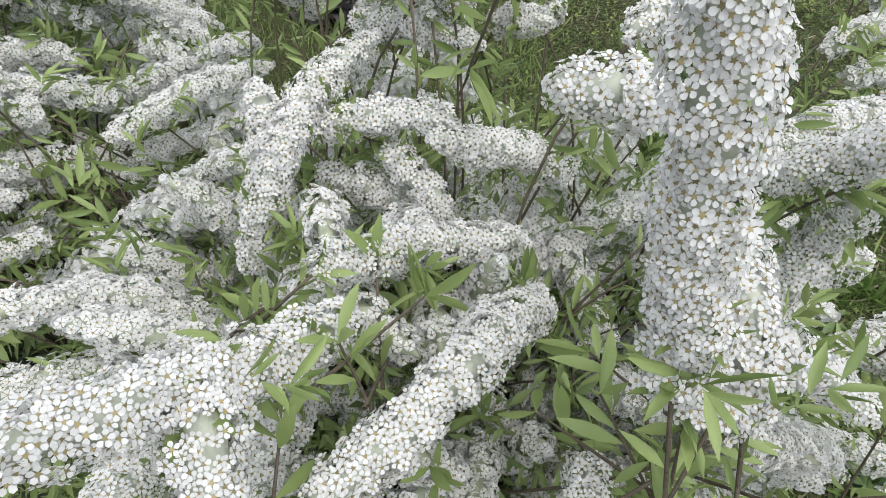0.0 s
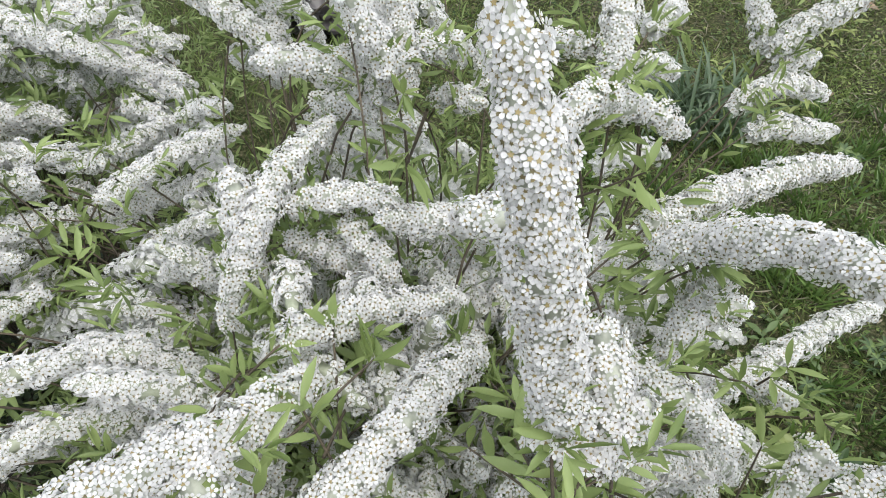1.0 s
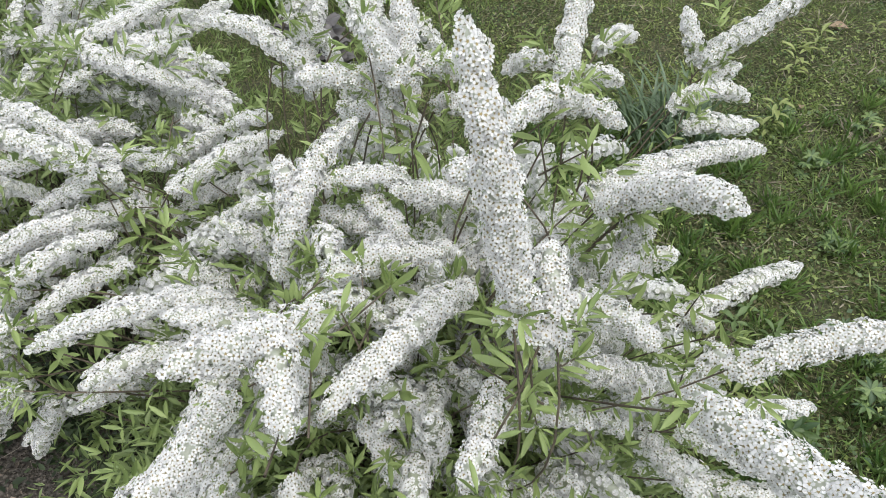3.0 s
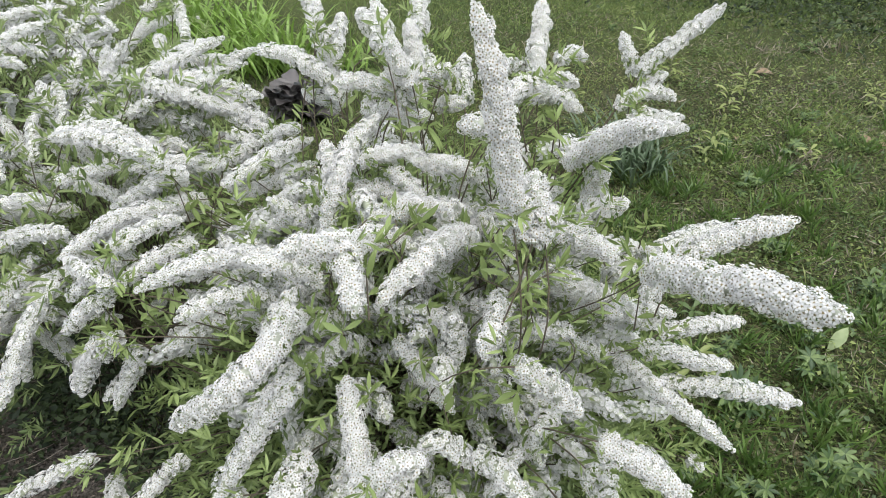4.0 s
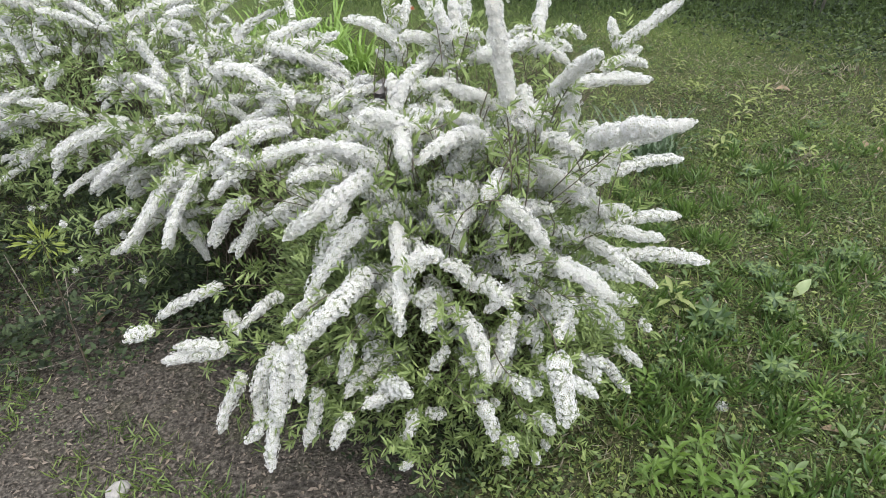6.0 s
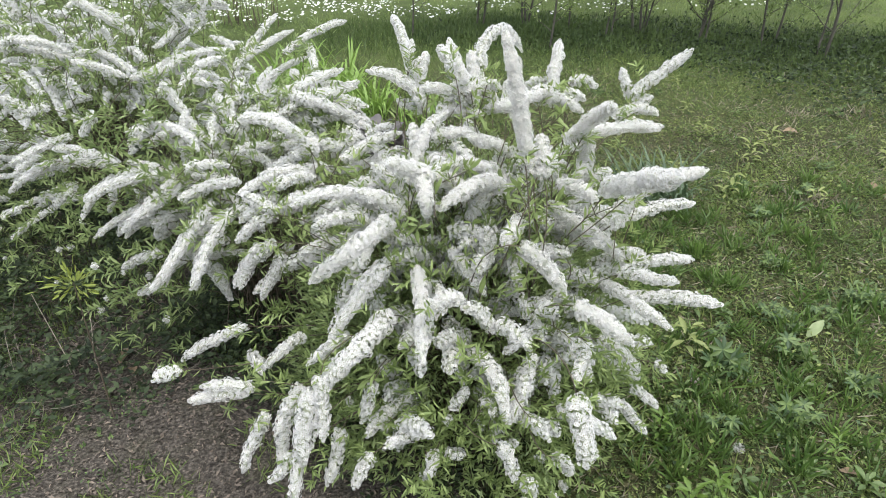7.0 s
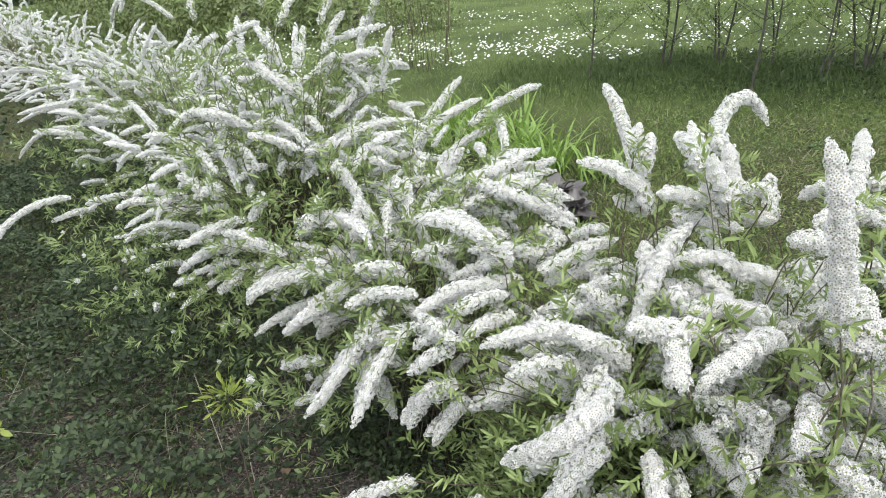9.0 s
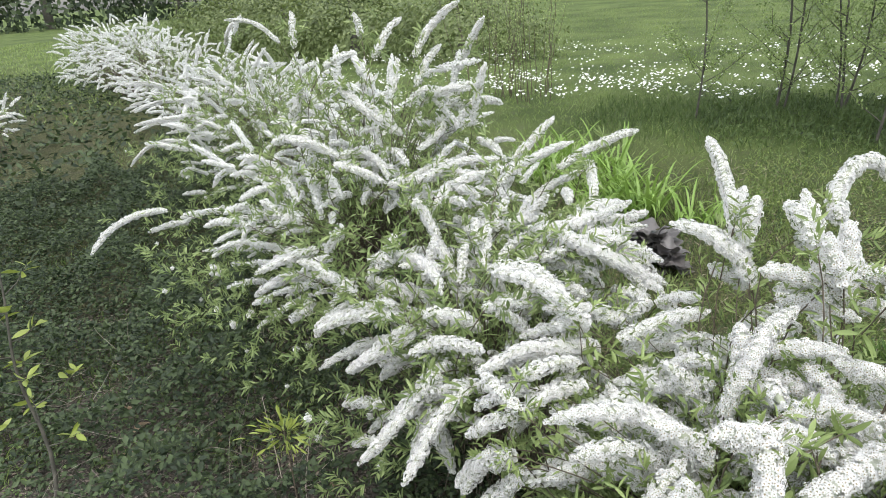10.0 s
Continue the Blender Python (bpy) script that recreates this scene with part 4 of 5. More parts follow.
def hedge_shrub(thing, scale, sprays, count, leaves, seed, leaf_size, skirt=0, low=0.0):
    r = np.random.RandomState(seed)
    at_all, way_all = [], []
    places = [(q - np.array(thing.location), w) for q, w in inner.get(thing.name, [])]
    for k in range(count):
        a, e = r.uniform(0, 2 * np.pi), math.asin(r.uniform(low, 1.0) ** 0.8)
        d = np.array([math.cos(a) * math.cos(e), math.sin(a) * math.cos(e), math.sin(e)])
        q = np.array([0, 0, 0.32]) + d * np.array([0.92, 0.92, 0.80]) * scale * r.uniform(0.55, 1.0) * (0.8 if e < 0.4 else 1.0)
        places.append((q, unit(d * np.array([1, 1, 0.3]) + r.normal(0, 0.35, 3) + np.array([-0.15, -0.1, 0.25]))))
    for k, (q, w) in enumerate(places):
        sx = unit(np.cross(w, [0, 0, 1.0]))
        sz = np.cross(sx, w)
        m = Matrix(((sx[0], w[0], sz[0], q[0]), (sx[1], w[1], sz[1], q[1]), (sx[2], w[2], sz[2], q[2]), (0, 0, 0, 1)))
        root = np.array([r.uniform(-0.2, 0.2), r.uniform(-0.2, 0.2), 0])
        u = np.linspace(0, 1, 8)[:, None]
        line = (1 - u) ** 2 * root + 2 * (1 - u) * u * (q * np.array([0.5, 0.5, 0.85]) + np.array([0, 0, 0.1])) + u * u * q
        branch = part("branch", mesh_of("branch", [(*tube(line, np.linspace(0.0032, 0.0012, 8), 3), 0)], [BARK]), thing)
        part("flower_spray", sprays[k % len(sprays)], branch).matrix_basis = m @ Matrix.Diagonal((1, r.uniform(0.45, 1.0), 1, 1))
        at, way = shoot_leaves(line[2:], r, leaves)
        at_all.append(at + r.normal(0, 0.02, at.shape))
        way_all.append(way)
    for k in range(skirt):
        a, q = r.uniform(0, 2 * np.pi), scale * r.uniform(0.5, 1.0)
        p = np.array([math.cos(a) * q, math.sin(a) * q, r.uniform(0.04, 0.62)])
        w = unit(np.array([math.cos(a), math.sin(a), 0.5]) + r.normal(0, 0.4, 3))
        at, way = shoot_leaves(curve_points([p, p + w * 0.10], 6), r, 14)
        at_all.append(at)
        way_all.append(way)
        if k % 8 == 0 and p[2] > 0.16:
            sx = unit(np.cross(w, [0, 0, 1.0]))
            sz = np.cross(sx, w)
            p = p + w * 0.10
            part("flower_umbel", UMBEL, thing).matrix_basis = Matrix(((sx[0], w[0], sz[0], p[0]), (sx[1], w[1], sz[1], p[1]), (sx[2], w[2], sz[2], p[2]), (0, 0, 0, 1))) @ Matrix.Scale(r.uniform(0.6, 1.15), 4)
    A, W = np.concatenate(at_all), np.concatenate(way_all)
    if leaf_at.get(thing.name):
        A, W = np.concatenate([A, *[p - np.array(thing.location) for p in leaf_at[thing.name]]]), np.concatenate([W, *leaf_way[thing.name]])
    fx, fy, fz = leaf_axes(W, r)
    part("foliage", mesh_of("foliage", [(*scatter(KITE_V, KITE_F, A, fx, fy, fz, r.uniform(0.7, 1.3, len(A)) * leaf_size), 0)], [HEDGE_LEAF]), thing, kind="stuff")


n = 26000
d = unit(fill.normal(0, 1, (n, 3)))
d[:, 2] = np.abs(d[:, 2])
q = np.array([-0.05, 0.54, 0.10]) + d * np.array([0.60, 0.58, 0.86]) * (fill.uniform(0.25, 0.92, n) ** 0.6)[:, None]
x, y, z = leaf_axes(unit(d + fill.normal(0, 0.7, (n, 3)) + np.array([0, 0, 0.3])), fill)
part("inner_foliage", mesh_of("inner_foliage", [(*scatter(FOLD_V * np.array([0.9, 1, 1]), FOLD_F, q - ORIGIN, x, y, z, fill.uniform(0.018, 0.036, n)), 0)], [INNER]), shrub, "shaded green leaves between the twigs", "stuff")
LA, LW = np.concatenate(leaf_at[shrub.name]), np.concatenate(leaf_way[shrub.name])
x, y, z = leaf_axes(LW, fill)
part("foliage", mesh_of("foliage", [(*scatter(KITE_V, KITE_F, LA - ORIGIN, x, y, z, fill.uniform(0.020, 0.038, len(LA))), 0)], [LEAF]), shrub, "narrow fresh green leaves", "stuff")
UMBEL = spray_mesh(np.array([[0, 0, 0], [0, 0.007, 0], [0, 0.014, 0]]), 0.0115, np.random.RandomState(5), 3, 1.2, 0.005)
UMBEL.name = "flower_umbel"
close_samples = sample_sprays(8, 2, 1.05, 0.0047, 480, True)
near_samples = sample_sprays(16, 4, 0.98, 0.0054, 500)
far_samples = sample_sprays(8, 4, 0.85, 0.0095, 600)
farther_samples = sample_sprays(6, 4, 0.8, 0.013, 650)
hedge_shrub(low_shrub, 0.58, close_samples, 46, 26, 40, 0.034, 170, 0.5)
hedge_shrub(tall_shrub, 1.02, near_samples, 230, 32, 41, 0.034, 760)
hedge_shrub(next_shrub, 1.0, near_samples, 190, 22, 42, 0.042, 320)
for k, (px, py, w) in enumerate([(-4.75, 4.60, 0.92), (-6.55, 5.80, 0.98), (-8.35, 7.10, 1.18), (-9.90, 8.05, 1.25), (-11.30, 8.90, 1.20)]):
    hedge_shrub(shrub_thing(px, py, "distant hedge shrub white with blossom"), w, far_samples if k < 2 else farther_samples, 190, 7, 50 + k, 0.05)


# ---- grass and small growth on the ground ----
def blades(name, xs, ys, length, width, mat, r, lean=0.5, label="", parent=None):
    n = len(xs)
    at = np.stack([xs, ys, ground_height(xs, ys) - 0.003], -1)
    way = unit(np.stack([r.normal(0, lean, n), r.normal(0, lean, n), np.ones(n)], -1))
    fx, fy, fz = leaf_axes(way, r, 0.1)
    shape = np.array([[-0.5, 0, 0], [0.5, 0, 0], [0.22, 0.6, 0.04], [0, 1.0, 0.20]])
    ln = r.uniform(0.5, 1.3, n) * length
    V = at[:, None] + shape[None, :, :1] * (fx * width)[:, None] + (shape[None, :, 1:2] * fy[:, None] + shape[None, :, 2:] * fz[:, None]) * ln[:, None, None]
    base = (np.arange(n) * 4)[:, None]
    me = mesh_of(name, [(V, (base[:, None] + np.array([[[0, 1, 2], [0, 2, 3]]])).reshape(-1, 3), 0)], [mat])
    return me


def grass_area(name, n, x0, x1, y0, y1, length, width, mat, seed, label, keep=lambda x, y: np.ones(len(x), bool), lean=0.5):
    r = np.random.RandomState(seed)
    xs, ys = r.uniform(x0, x1, n) + r.normal(0, 0.12, n), r.uniform(y0, y1, n) + r.normal(0, 0.12, n)
    k = keep(xs, ys)
    xs, ys = xs[k], ys[k]
    return tagged(new(name, blades(name, xs, ys, length, width, mat, r, lean)), label, "grass", kind="stuff")


def patchy(x, y, f=1.0):
    return 0.5 + 0.5 * np.sin(x * 2.3 * f + 1.3 * np.sin(y * 1.7 * f)) * np.cos(y * 2.9 * f + 0.8 * np.sin(x * 3.1 * f))


rk = np.random.RandomState(90)


def sapling_line(x):
    """Where the row of saplings stands."""
    return 6.9 - 0.10 * x - 0.45 * np.clip(x - 1.0, 0, 9)



def on_lawn(x, y, f=1.0, least=0.2):
    return (soil_amount(x, y) < 0.35) & (rk.uniform(0, 1, len(x)) < least + (1 - least) * patchy(x, y, f))


grass_area("grass", 62000, -0.3, 4.0, -0.6, 4.8, 0.042, 0.0024, GRASS, 91, "short uneven green lawn grass", lambda x, y: on_lawn(x, y, 3.1, 0.15), 1.3)
grass_area("near_grass", 56000, 0.25, 2.6, -0.5, 2.6, 0.045, 0.0020, GRASS, 98, "dense short grass beside the shrub", lambda x, y: on_lawn(x, y, 6.3, 0.12), 1.6)
grass_area("long_grass", 15000, 0.2, 4.0, -0.4, 4.8, 0.060, 0.0024, PALE_GRASS, 95, "lighter yellow-green tufts of grass in the lawn", lambda x, y: on_lawn(x, y, 2.7, 0.0) & (patchy(x + 3, y, 3.3) > 0.62), 0.8)
grass_area("dry_grass", 21000, -0.2, 4.0, -0.5, 4.8, 0.060, 0.0015, STRAW, 92, "dry straw lying between the grass", lambda x, y: on_lawn(x, y, 2.1, 0.1), 2.6)
grass_area("back_grass", 22000, -3.2, 0.4, 1.1, 4.4, 0.06, 0.0035, GRASS, 99, "grass growing behind the hedge")
grass_area("mid_grass", 26000, -7, 8, 4.0, 8.4, 0.06, 0.0040, MEADOW, 93, "soft green grass before the meadow", lean=0.9)
grass_area("tall_grass", 40000, -1.5, 6.5, 3.0, 7.6, 0.10, 0.0045, SHADE_GRASS, 85, "taller grass at the feet of the saplings, coloured dark for their shade", lambda x, y: np.abs(y - sapling_line(x) + 0.35) < 0.75 + rk.normal(0, 0.5, len(x)), 0.35)
grass_area("meadow_grass", 30000, -14, 16, 7.6, 26.0, 0.06, 0.010, MEADOW, 94, "light green meadow grass beyond the saplings")
grass_area("far_grass", 16000, -34, -9, 4.0, 24.0, 0.10, 0.035, MEADOW, 89, "mown grass far beyond the hedge", lambda x, y: y > 1.0 - 0.50 * x)
grass_area("outer_grass", 34000, -5.0, 6.0, -5.0, 6.0, 0.07, 0.007, GRASS, 88, "rough grass round the hedge", lambda x, y: (soil_amount(x, y) < 0.3) & ~((x > -0.3) & (y > -0.6) & (x < 4)) & (y < 1.5 - 0.9 * x))
grass_area("path_grass", 17000, -3.0, 0.0, -0.8, 1.0, 0.055, 0.0032, GRASS, 96, "thin grass on the bare strip", lambda x, y: patchy(x, y, 2.4) > 0.58, 0.9)

r = np.random.RandomState(87)
n = 30000
xs, ys = r.uniform(-3.2, 0.1, n), r.uniform(-0.8, 1.2, n)
k = (patchy(xs + 1, ys, 2.9) * patchy(xs, ys + 4, 6.1) > 0.40) & (soil_amount(xs, ys) > 0.2)
xs, ys = xs[k], ys[k]
at = np.stack([xs, ys, ground_height(xs, ys) + r.uniform(0.004, 0.020, len(xs))], -1)
x, y, z = leaf_axes(unit(np.stack([r.normal(0, 1, len(xs)), r.normal(0, 1, len(xs)), r.normal(0.2, 0.3, len(xs))], -1)), r, 0.9)
CLOVER_V, CLOVER_F = np.array([[0, 0, 0], [0.28, 0.40, 0.06], [0.22, 0.85, 0.02], [0, 1.0, -0.05], [-0.22, 0.85, 0.02], [-0.28, 0.40, 0.06]]), [[0, 1, 2, 3], [0, 3, 4, 5]]
tagged(new("soil_weeds", mesh_of("soil_weeds", [(*scatter(CLOVER_V, CLOVER_F, at, x, y, z, r.uniform(0.005, 0.013, len(xs))), 0)], [WEED])), "patches of tiny green weeds on the bare soil", "weeds", kind="stuff")

# loose tufts of longer grass in the lawn
r = np.random.RandomState(84)
n = 430
tx, ty = 0.45 + 2.4 * r.uniform(0, 1, n) ** 1.4, -0.35 + 2.6 * r.uniform(0, 1, n) ** 1.6
k = soil_amount(tx, ty) < 0.3
tx, ty = np.repeat(tx[k], 26), np.repeat(ty[k], 26)
TUFT = surface("tuft_blade", (0.040, 0.088, 0.018), (0.135, 0.215, 0.048), 0.5, 5.0, 0.3, 0.35)
tagged(new("grass_tufts", blades("grass_tufts", tx + r.normal(0, 0.016, len(tx)), ty + r.normal(0, 0.016, len(tx)), 0.085, 0.0030, TUFT, r, 0.75)), "tufts of longer fresh grass in the lawn", "grass", kind="stuff")

# small broad leaves that carpet the lawn, in patches of two greens
def leaf_carpet(name, n, seed, mat, label, f, least, low, high):
    r = np.random.RandomState(seed)
    xs, ys = 0.1 + 4.1 * r.uniform(0, 1, n) ** 1.3, -0.5 + 5.7 * r.uniform(0, 1, n) ** 1.3
    xs, ys = xs + r.normal(0, 0.10, n), ys + r.normal(0, 0.10, n)
    k = on_lawn(xs, ys, f, least)
    xs, ys = xs[k], ys[k]
    at = np.stack([xs, ys, ground_height(xs, ys) + 0.004 + 0.040 * r.uniform(0, 1, len(xs)) ** 2], -1)
    way = unit(np.stack([r.normal(0, 1, len(xs)), r.normal(0, 1, len(xs)), r.normal(0.2, 0.35, len(xs))], -1))
    x, y, z = leaf_axes(way, r, 0.9)
    size = low + (high - low) * r.uniform(0, 1, len(xs)) ** 2
    tagged(new(name, mesh_of(name, [(*scatter(FOLD_V * np.array([2.1, 1, 1.2]), FOLD_F, at, x, y, z, size), 0)], [mat])), label, "weeds", kind="stuff")


leaf_carpet("lawn_leaves", 84000, 97, LAWN_LEAF, "small yellow-green weed leaves low in the lawn", 2.2, 0.10, 0.008, 0.024)
leaf_carpet("clover", 44000, 86, WEED, "patches of darker small clover leaves in the lawn", 3.7, 0.02, 0.008, 0.026)

# ---- low undergrowth on the near side of the hedge, shade put into its colour ----
def shade_weeds():
    """Weeds between and in front of the saplings, with tree shade put into their colour."""
    r = np.random.RandomState(230)
    n = 30000
    xs = -0.5 + 7.0 * r.uniform(0, 1, n) ** 0.7
    ys = sapling_line(xs) + 0.3 - (1.2 + 1.2 * np.clip(xs - 1.8, 0, 1.5)) * r.uniform(0, 1, n) ** 1.3 + r.normal(0, 0.45, n)
    h = (0.04 + 0.03 * np.clip(xs - 1.5, 0, 1.5)) * (0.3 + patchy(xs, ys, 3.1))
    at = np.stack([xs, ys, ground_height(xs, ys) + h * r.uniform(0.1, 1, n)], -1)
    way = unit(np.stack([r.normal(0, 1, n), r.normal(0, 1, n), r.uniform(-0.1, 0.9, n)], -1))
    fx, fy, fz = leaf_axes(way, r, 0.9)
    # to the right more leaves take the darker material, as deeper shade
    size, in_shade = r.uniform(0.02, 0.05, n), r.uniform(0, 1, n) < np.clip((xs - 1.0) / 1.6, 0.1, 0.8)
    kinds = [(*scatter(FOLD_V * np.array([1.9, 1, 1]), FOLD_F, at[k], fx[k], fy[k], fz[k], size[k]), i) for i, k in enumerate((~in_shade, in_shade))]
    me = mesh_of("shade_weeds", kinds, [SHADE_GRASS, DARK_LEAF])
    tagged(new("shade_weeds", me), "leafy weeds at the foot of the saplings, coloured dark for their shade", "weeds", kind="stuff")


def undergrowth(name, n, seed, label, a0, a1, c0, c1, tall, size, mat, slope=(99, 0), least=0.05):
    r = np.random.RandomState(seed)
    al, ac = r.uniform(a0, a1, n), c0 + (c1 - c0) * r.uniform(0, 1, n)
    xs = 0.05 + al * HX - ac * HY
    ys = 0.55 + al * HY + ac * HX
    keep = (ac < slope[0] + slope[1] * al + r.normal(0, 0.12, n)) & (r.uniform(0, 1, n) < least + 1.5 * patchy(xs, ys, 2.2) * (0.4 + patchy(ys, xs, 5.3)))
    al, ac, xs, ys = al[keep], ac[keep], xs[keep], ys[keep]
    n = len(al)
    h = tall * (0.10 + 0.90 * patchy(xs, ys, 2.2) ** 2) * np.clip((al - a0) / 0.35, 0.15, 1) * np.clip(1.5 - 0.6 * (ac - c0), 0.6, 1.5)
    at = np.stack([xs, ys, ground_height(xs, ys) + h * r.uniform(0.1, 1, n) ** 0.6], -1)
    way = unit(np.stack([r.normal(0, 1, n), r.normal(0, 1, n), r.uniform(-0.1, 0.9, n)], -1))
    fx, fy, fz = leaf_axes(way, r, 0.9)
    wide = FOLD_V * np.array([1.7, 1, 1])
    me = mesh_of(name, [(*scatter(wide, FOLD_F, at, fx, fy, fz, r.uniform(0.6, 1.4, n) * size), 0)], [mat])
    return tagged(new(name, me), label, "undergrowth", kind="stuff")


shade_weeds()
undergrowth("undergrowth", 120000, 201, "green small-leaved undergrowth beside the hedge, coloured darker for shade", 0.85, 6.5, 0.15, 3.1, 0.46, 0.029, DARK_LEAF, (-0.22, 1.10), 0.22)
undergrowth("ground_cover", 26000, 202, "far green ground cover along the hedge, coloured darker for shade", 5.0, 19.0, 0.6, 9.0, 0.35, 0.075, DARK_LEAF, least=0.15)
# added layer of dark leaves, in place of the shadow on the soil
undergrowth("shade_stand_in", 16000, 204, "dark leaves added under the hedge in place of its shade", -0.35, 1.4, -0.40, 0.58, 0.24, 0.022, DARK_LEAF)
undergrowth("low_weeds", 9000, 203, "sparse green weeds growing through leaf litter", 0.9, 4.0, 0.6, 3.4, 0.09, 0.028, WEED)

# dead leaves on the bare strip
r = np.random.RandomState(210)
xs, ys = r.uniform(-3.4, 0.3, 58000), r.uniform(-0.9, 1.9, 58000)
k = soil_amount(xs, ys) > 0.35
xs, ys = xs[k], ys[k]
at = np.stack([xs, ys, ground_height(xs, ys) + r.uniform(0.002, 0.010, len(xs))], -1)
way = unit(np.stack([r.normal(0, 1, len(xs)), r.normal(0, 1, len(xs)), r.normal(0, 0.3, len(xs))], -1))
x, y, z = leaf_axes(way, r, 1.3)
tagged(new("leaf_litter", mesh_of("leaf_litter", [(*scatter(FOLD_V * np.array([1.3, 1, 3.0]), FOLD_F, at, x, y, z, 0.006 + 0.022 * r.uniform(0, 1, len(xs)) ** 3.5), 0)], [LITTER])), "brown dead leaves scattered on bare soil", "leaf litter", kind="stuff")


# ---- plants that stand by themselves ----
def strap_mesh(name, length, width, droop, mat):
    u = np.linspace(0, 1, 7)
    w = width * np.array([0.7, 1, 1, 0.95, 0.8, 0.5, 0.05]) / 2
    yy, zz = length * (u - 0.25 * droop * u ** 2), length * (0.9 * u - droop * 0.75 * u ** 2.4)
    V = np.stack([np.concatenate([-w, np.zeros(7), w]), np.tile(yy * 0.55, 3), np.concatenate([zz, zz - width * 0.18, zz])], -1)
    F = [[i, i + 1, i + 8, i + 7] for i in range(6)] + [[i + 7, i + 8, i + 15, i + 14] for i in range(6)]
    return mesh_of(name, [(V, F, 0)], [mat])


def strap_clump(name, px, py, n, spread, length, width, mat, label, seed):
    """A clump of strap-shaped leaves, each a part."""
    r = np.random.RandomState(seed)
    thing = new(name)
    thing.location = (px, py, float(ground_height(px, py)) - 0.01)
    tagged(thing, label, "plant")
    kinds = [strap_mesh("strap_leaf", length * f, width, d, mat) for f, d in ((1.0, 0.7), (0.85, 1.05), (1.1, 0.45), (0.7, 0.9))]
    for k in range(n):
        a, q = r.uniform(0, 360), spread * math.sqrt(r.uniform(0, 1))
        b = r.uniform(0, 6.28)
        ob = part("strap_leaf", kinds[k % 4], thing)
        ob.matrix_basis = pose(q * math.cos(b), q * math.sin(b), 0, r.uniform(-12, 12), r.uniform(-8, 8), a)
    return thing


strap_clump("daylily", -0.80, 3.75, 170, 0.28, 0.58, 0.020, LILY, "bright green clump of arching strap leaves behind the hedge", 301)
strap_clump("daylily", -1.30, 4.45, 170, 0.42, 0.58, 0.020, LILY, "bright green clump of arching strap leaves behind the hedge", 302)
strap_clump("daylily", -0.30, 3.55, 40, 0.16, 0.40, 0.016, LILY, "smaller green clump of strap leaves beside purple foliage", 303)
IRIS = surface("iris_leaf", (0.028, 0.055, 0.028), (0.10, 0.15, 0.075), 0.45, 20, 0.25, 0.7)
strap_clump("iris_tuft", 1.05, 2.06, 150, 0.17, 0.44, 0.012, IRIS, "dark green tuft of narrow leaves in the lawn", 304)


def round_leaf_mesh(name, mat, lobes=5, depth=0.18):
    a = np.linspace(-math.pi * 0.92, math.pi * 0.92, 23)
    rad = 0.5 * (1 - depth * (0.5 + 0.5 * np.cos(a * lobes)))
    V = np.concatenate([[[0, 0, 0]], np.stack([rad * np.sin(a), 0.35 + rad * np.cos(a), 0.10 * np.sin(a * 3) - 0.12 * rad], -1)])
    return mesh_of(name, [(V, [[0, i + 1, i + 2] for i in range(22)], 0)], [mat])


def rosette(name, px, py, n, size, height, mesh, label, category, seed, rise=35):
    r = np.random.RandomState(seed)
    thing = new(name)
    thing.location = (px, py, float(ground_height(px, py)))
    tagged(thing, label, category)
    for k in range(n):
        a = k * 137.5 + r.uniform(-20, 20)
        h = height * (k + 0.5) / n
        ob = part("leaf", mesh, thing)
        q = size * 0.35 * r.uniform(0.2, 1) * (1 - 0.6 * k / n)
        ob.matrix_basis = pose(-math.sin(radians(a)) * q, math.cos(radians(a)) * q, h, rise * r.uniform(0.3, 1.4) + 20 * k / n - 25, r.uniform(-12, 12), a) @ Matrix.Scale(size * r.uniform(0.7, 1.15), 4)
    return thing


PURPLE_LEAF = round_leaf_mesh("leaf", PURPLE)
for k, (px, py, n, tall) in enumerate([(-0.52, 2.92, 30, 0.20), (-0.41, 2.84, 18, 0.13), (-0.62, 3.00, 20, 0.15), (-0.47, 3.04, 16, 0.14)]):
    rosette("coral_bells", px, py, n, 0.12, tall, PURPLE_LEAF, "low mound of dark purple rounded leaves", "plant", 310 + k)
WEED_LONG = mesh_of("leaf", [(LANCE_V * np.array([1.2, 1, 2.5]), LANCE_F, 0)], [PALE_GRASS])
WEED_DARK = mesh_of("leaf", [(LANCE_V * np.array([1.6, 1, 2.0]), LANCE_F, 0)], [WEED])
fan = []
for k in range(8):
    q = radians(-150 + 300 * k / 7)
    rot = np.array([[math.cos(q), -math.sin(q), 0], [math.sin(q), math.cos(q), 0], [0, 0, 1]])
    fan.append(((LANCE_V * np.array([0.8, 0.55, 1.0])) @ rot.T + np.array([0, 0.5, 0]), LANCE_F, 0))
WEED_ROUND = mesh_of("leaf", fan, [WEED])
r = np.random.RandomState(320)
spots = [(1.95, 2.71, 0), (1.46, 2.06, 0), (0.79, 0.74, 0), (0.90, 0.62, 2), (1.62, 2.96, 0), (0.60, 0.04, 1), (0.76, 0.13, 1), (1.06, 0.38, 2), (1.24, 0.84, 2), (2.49, 2.76, 2), (0.88, -0.02, 1), (1.75, 2.5, 0)]
for k in range(64):
    px, py = r.uniform(0.7, 4.0), r.uniform(0.0, 4.4)
    spots.append((px, py, k % 3 if py > 1.3 else 1 + k % 2))
for k in range(26):
    spots.append((r.uniform(0.55, 1.7), r.uniform(-0.25, 1.15), 1 + k % 2))
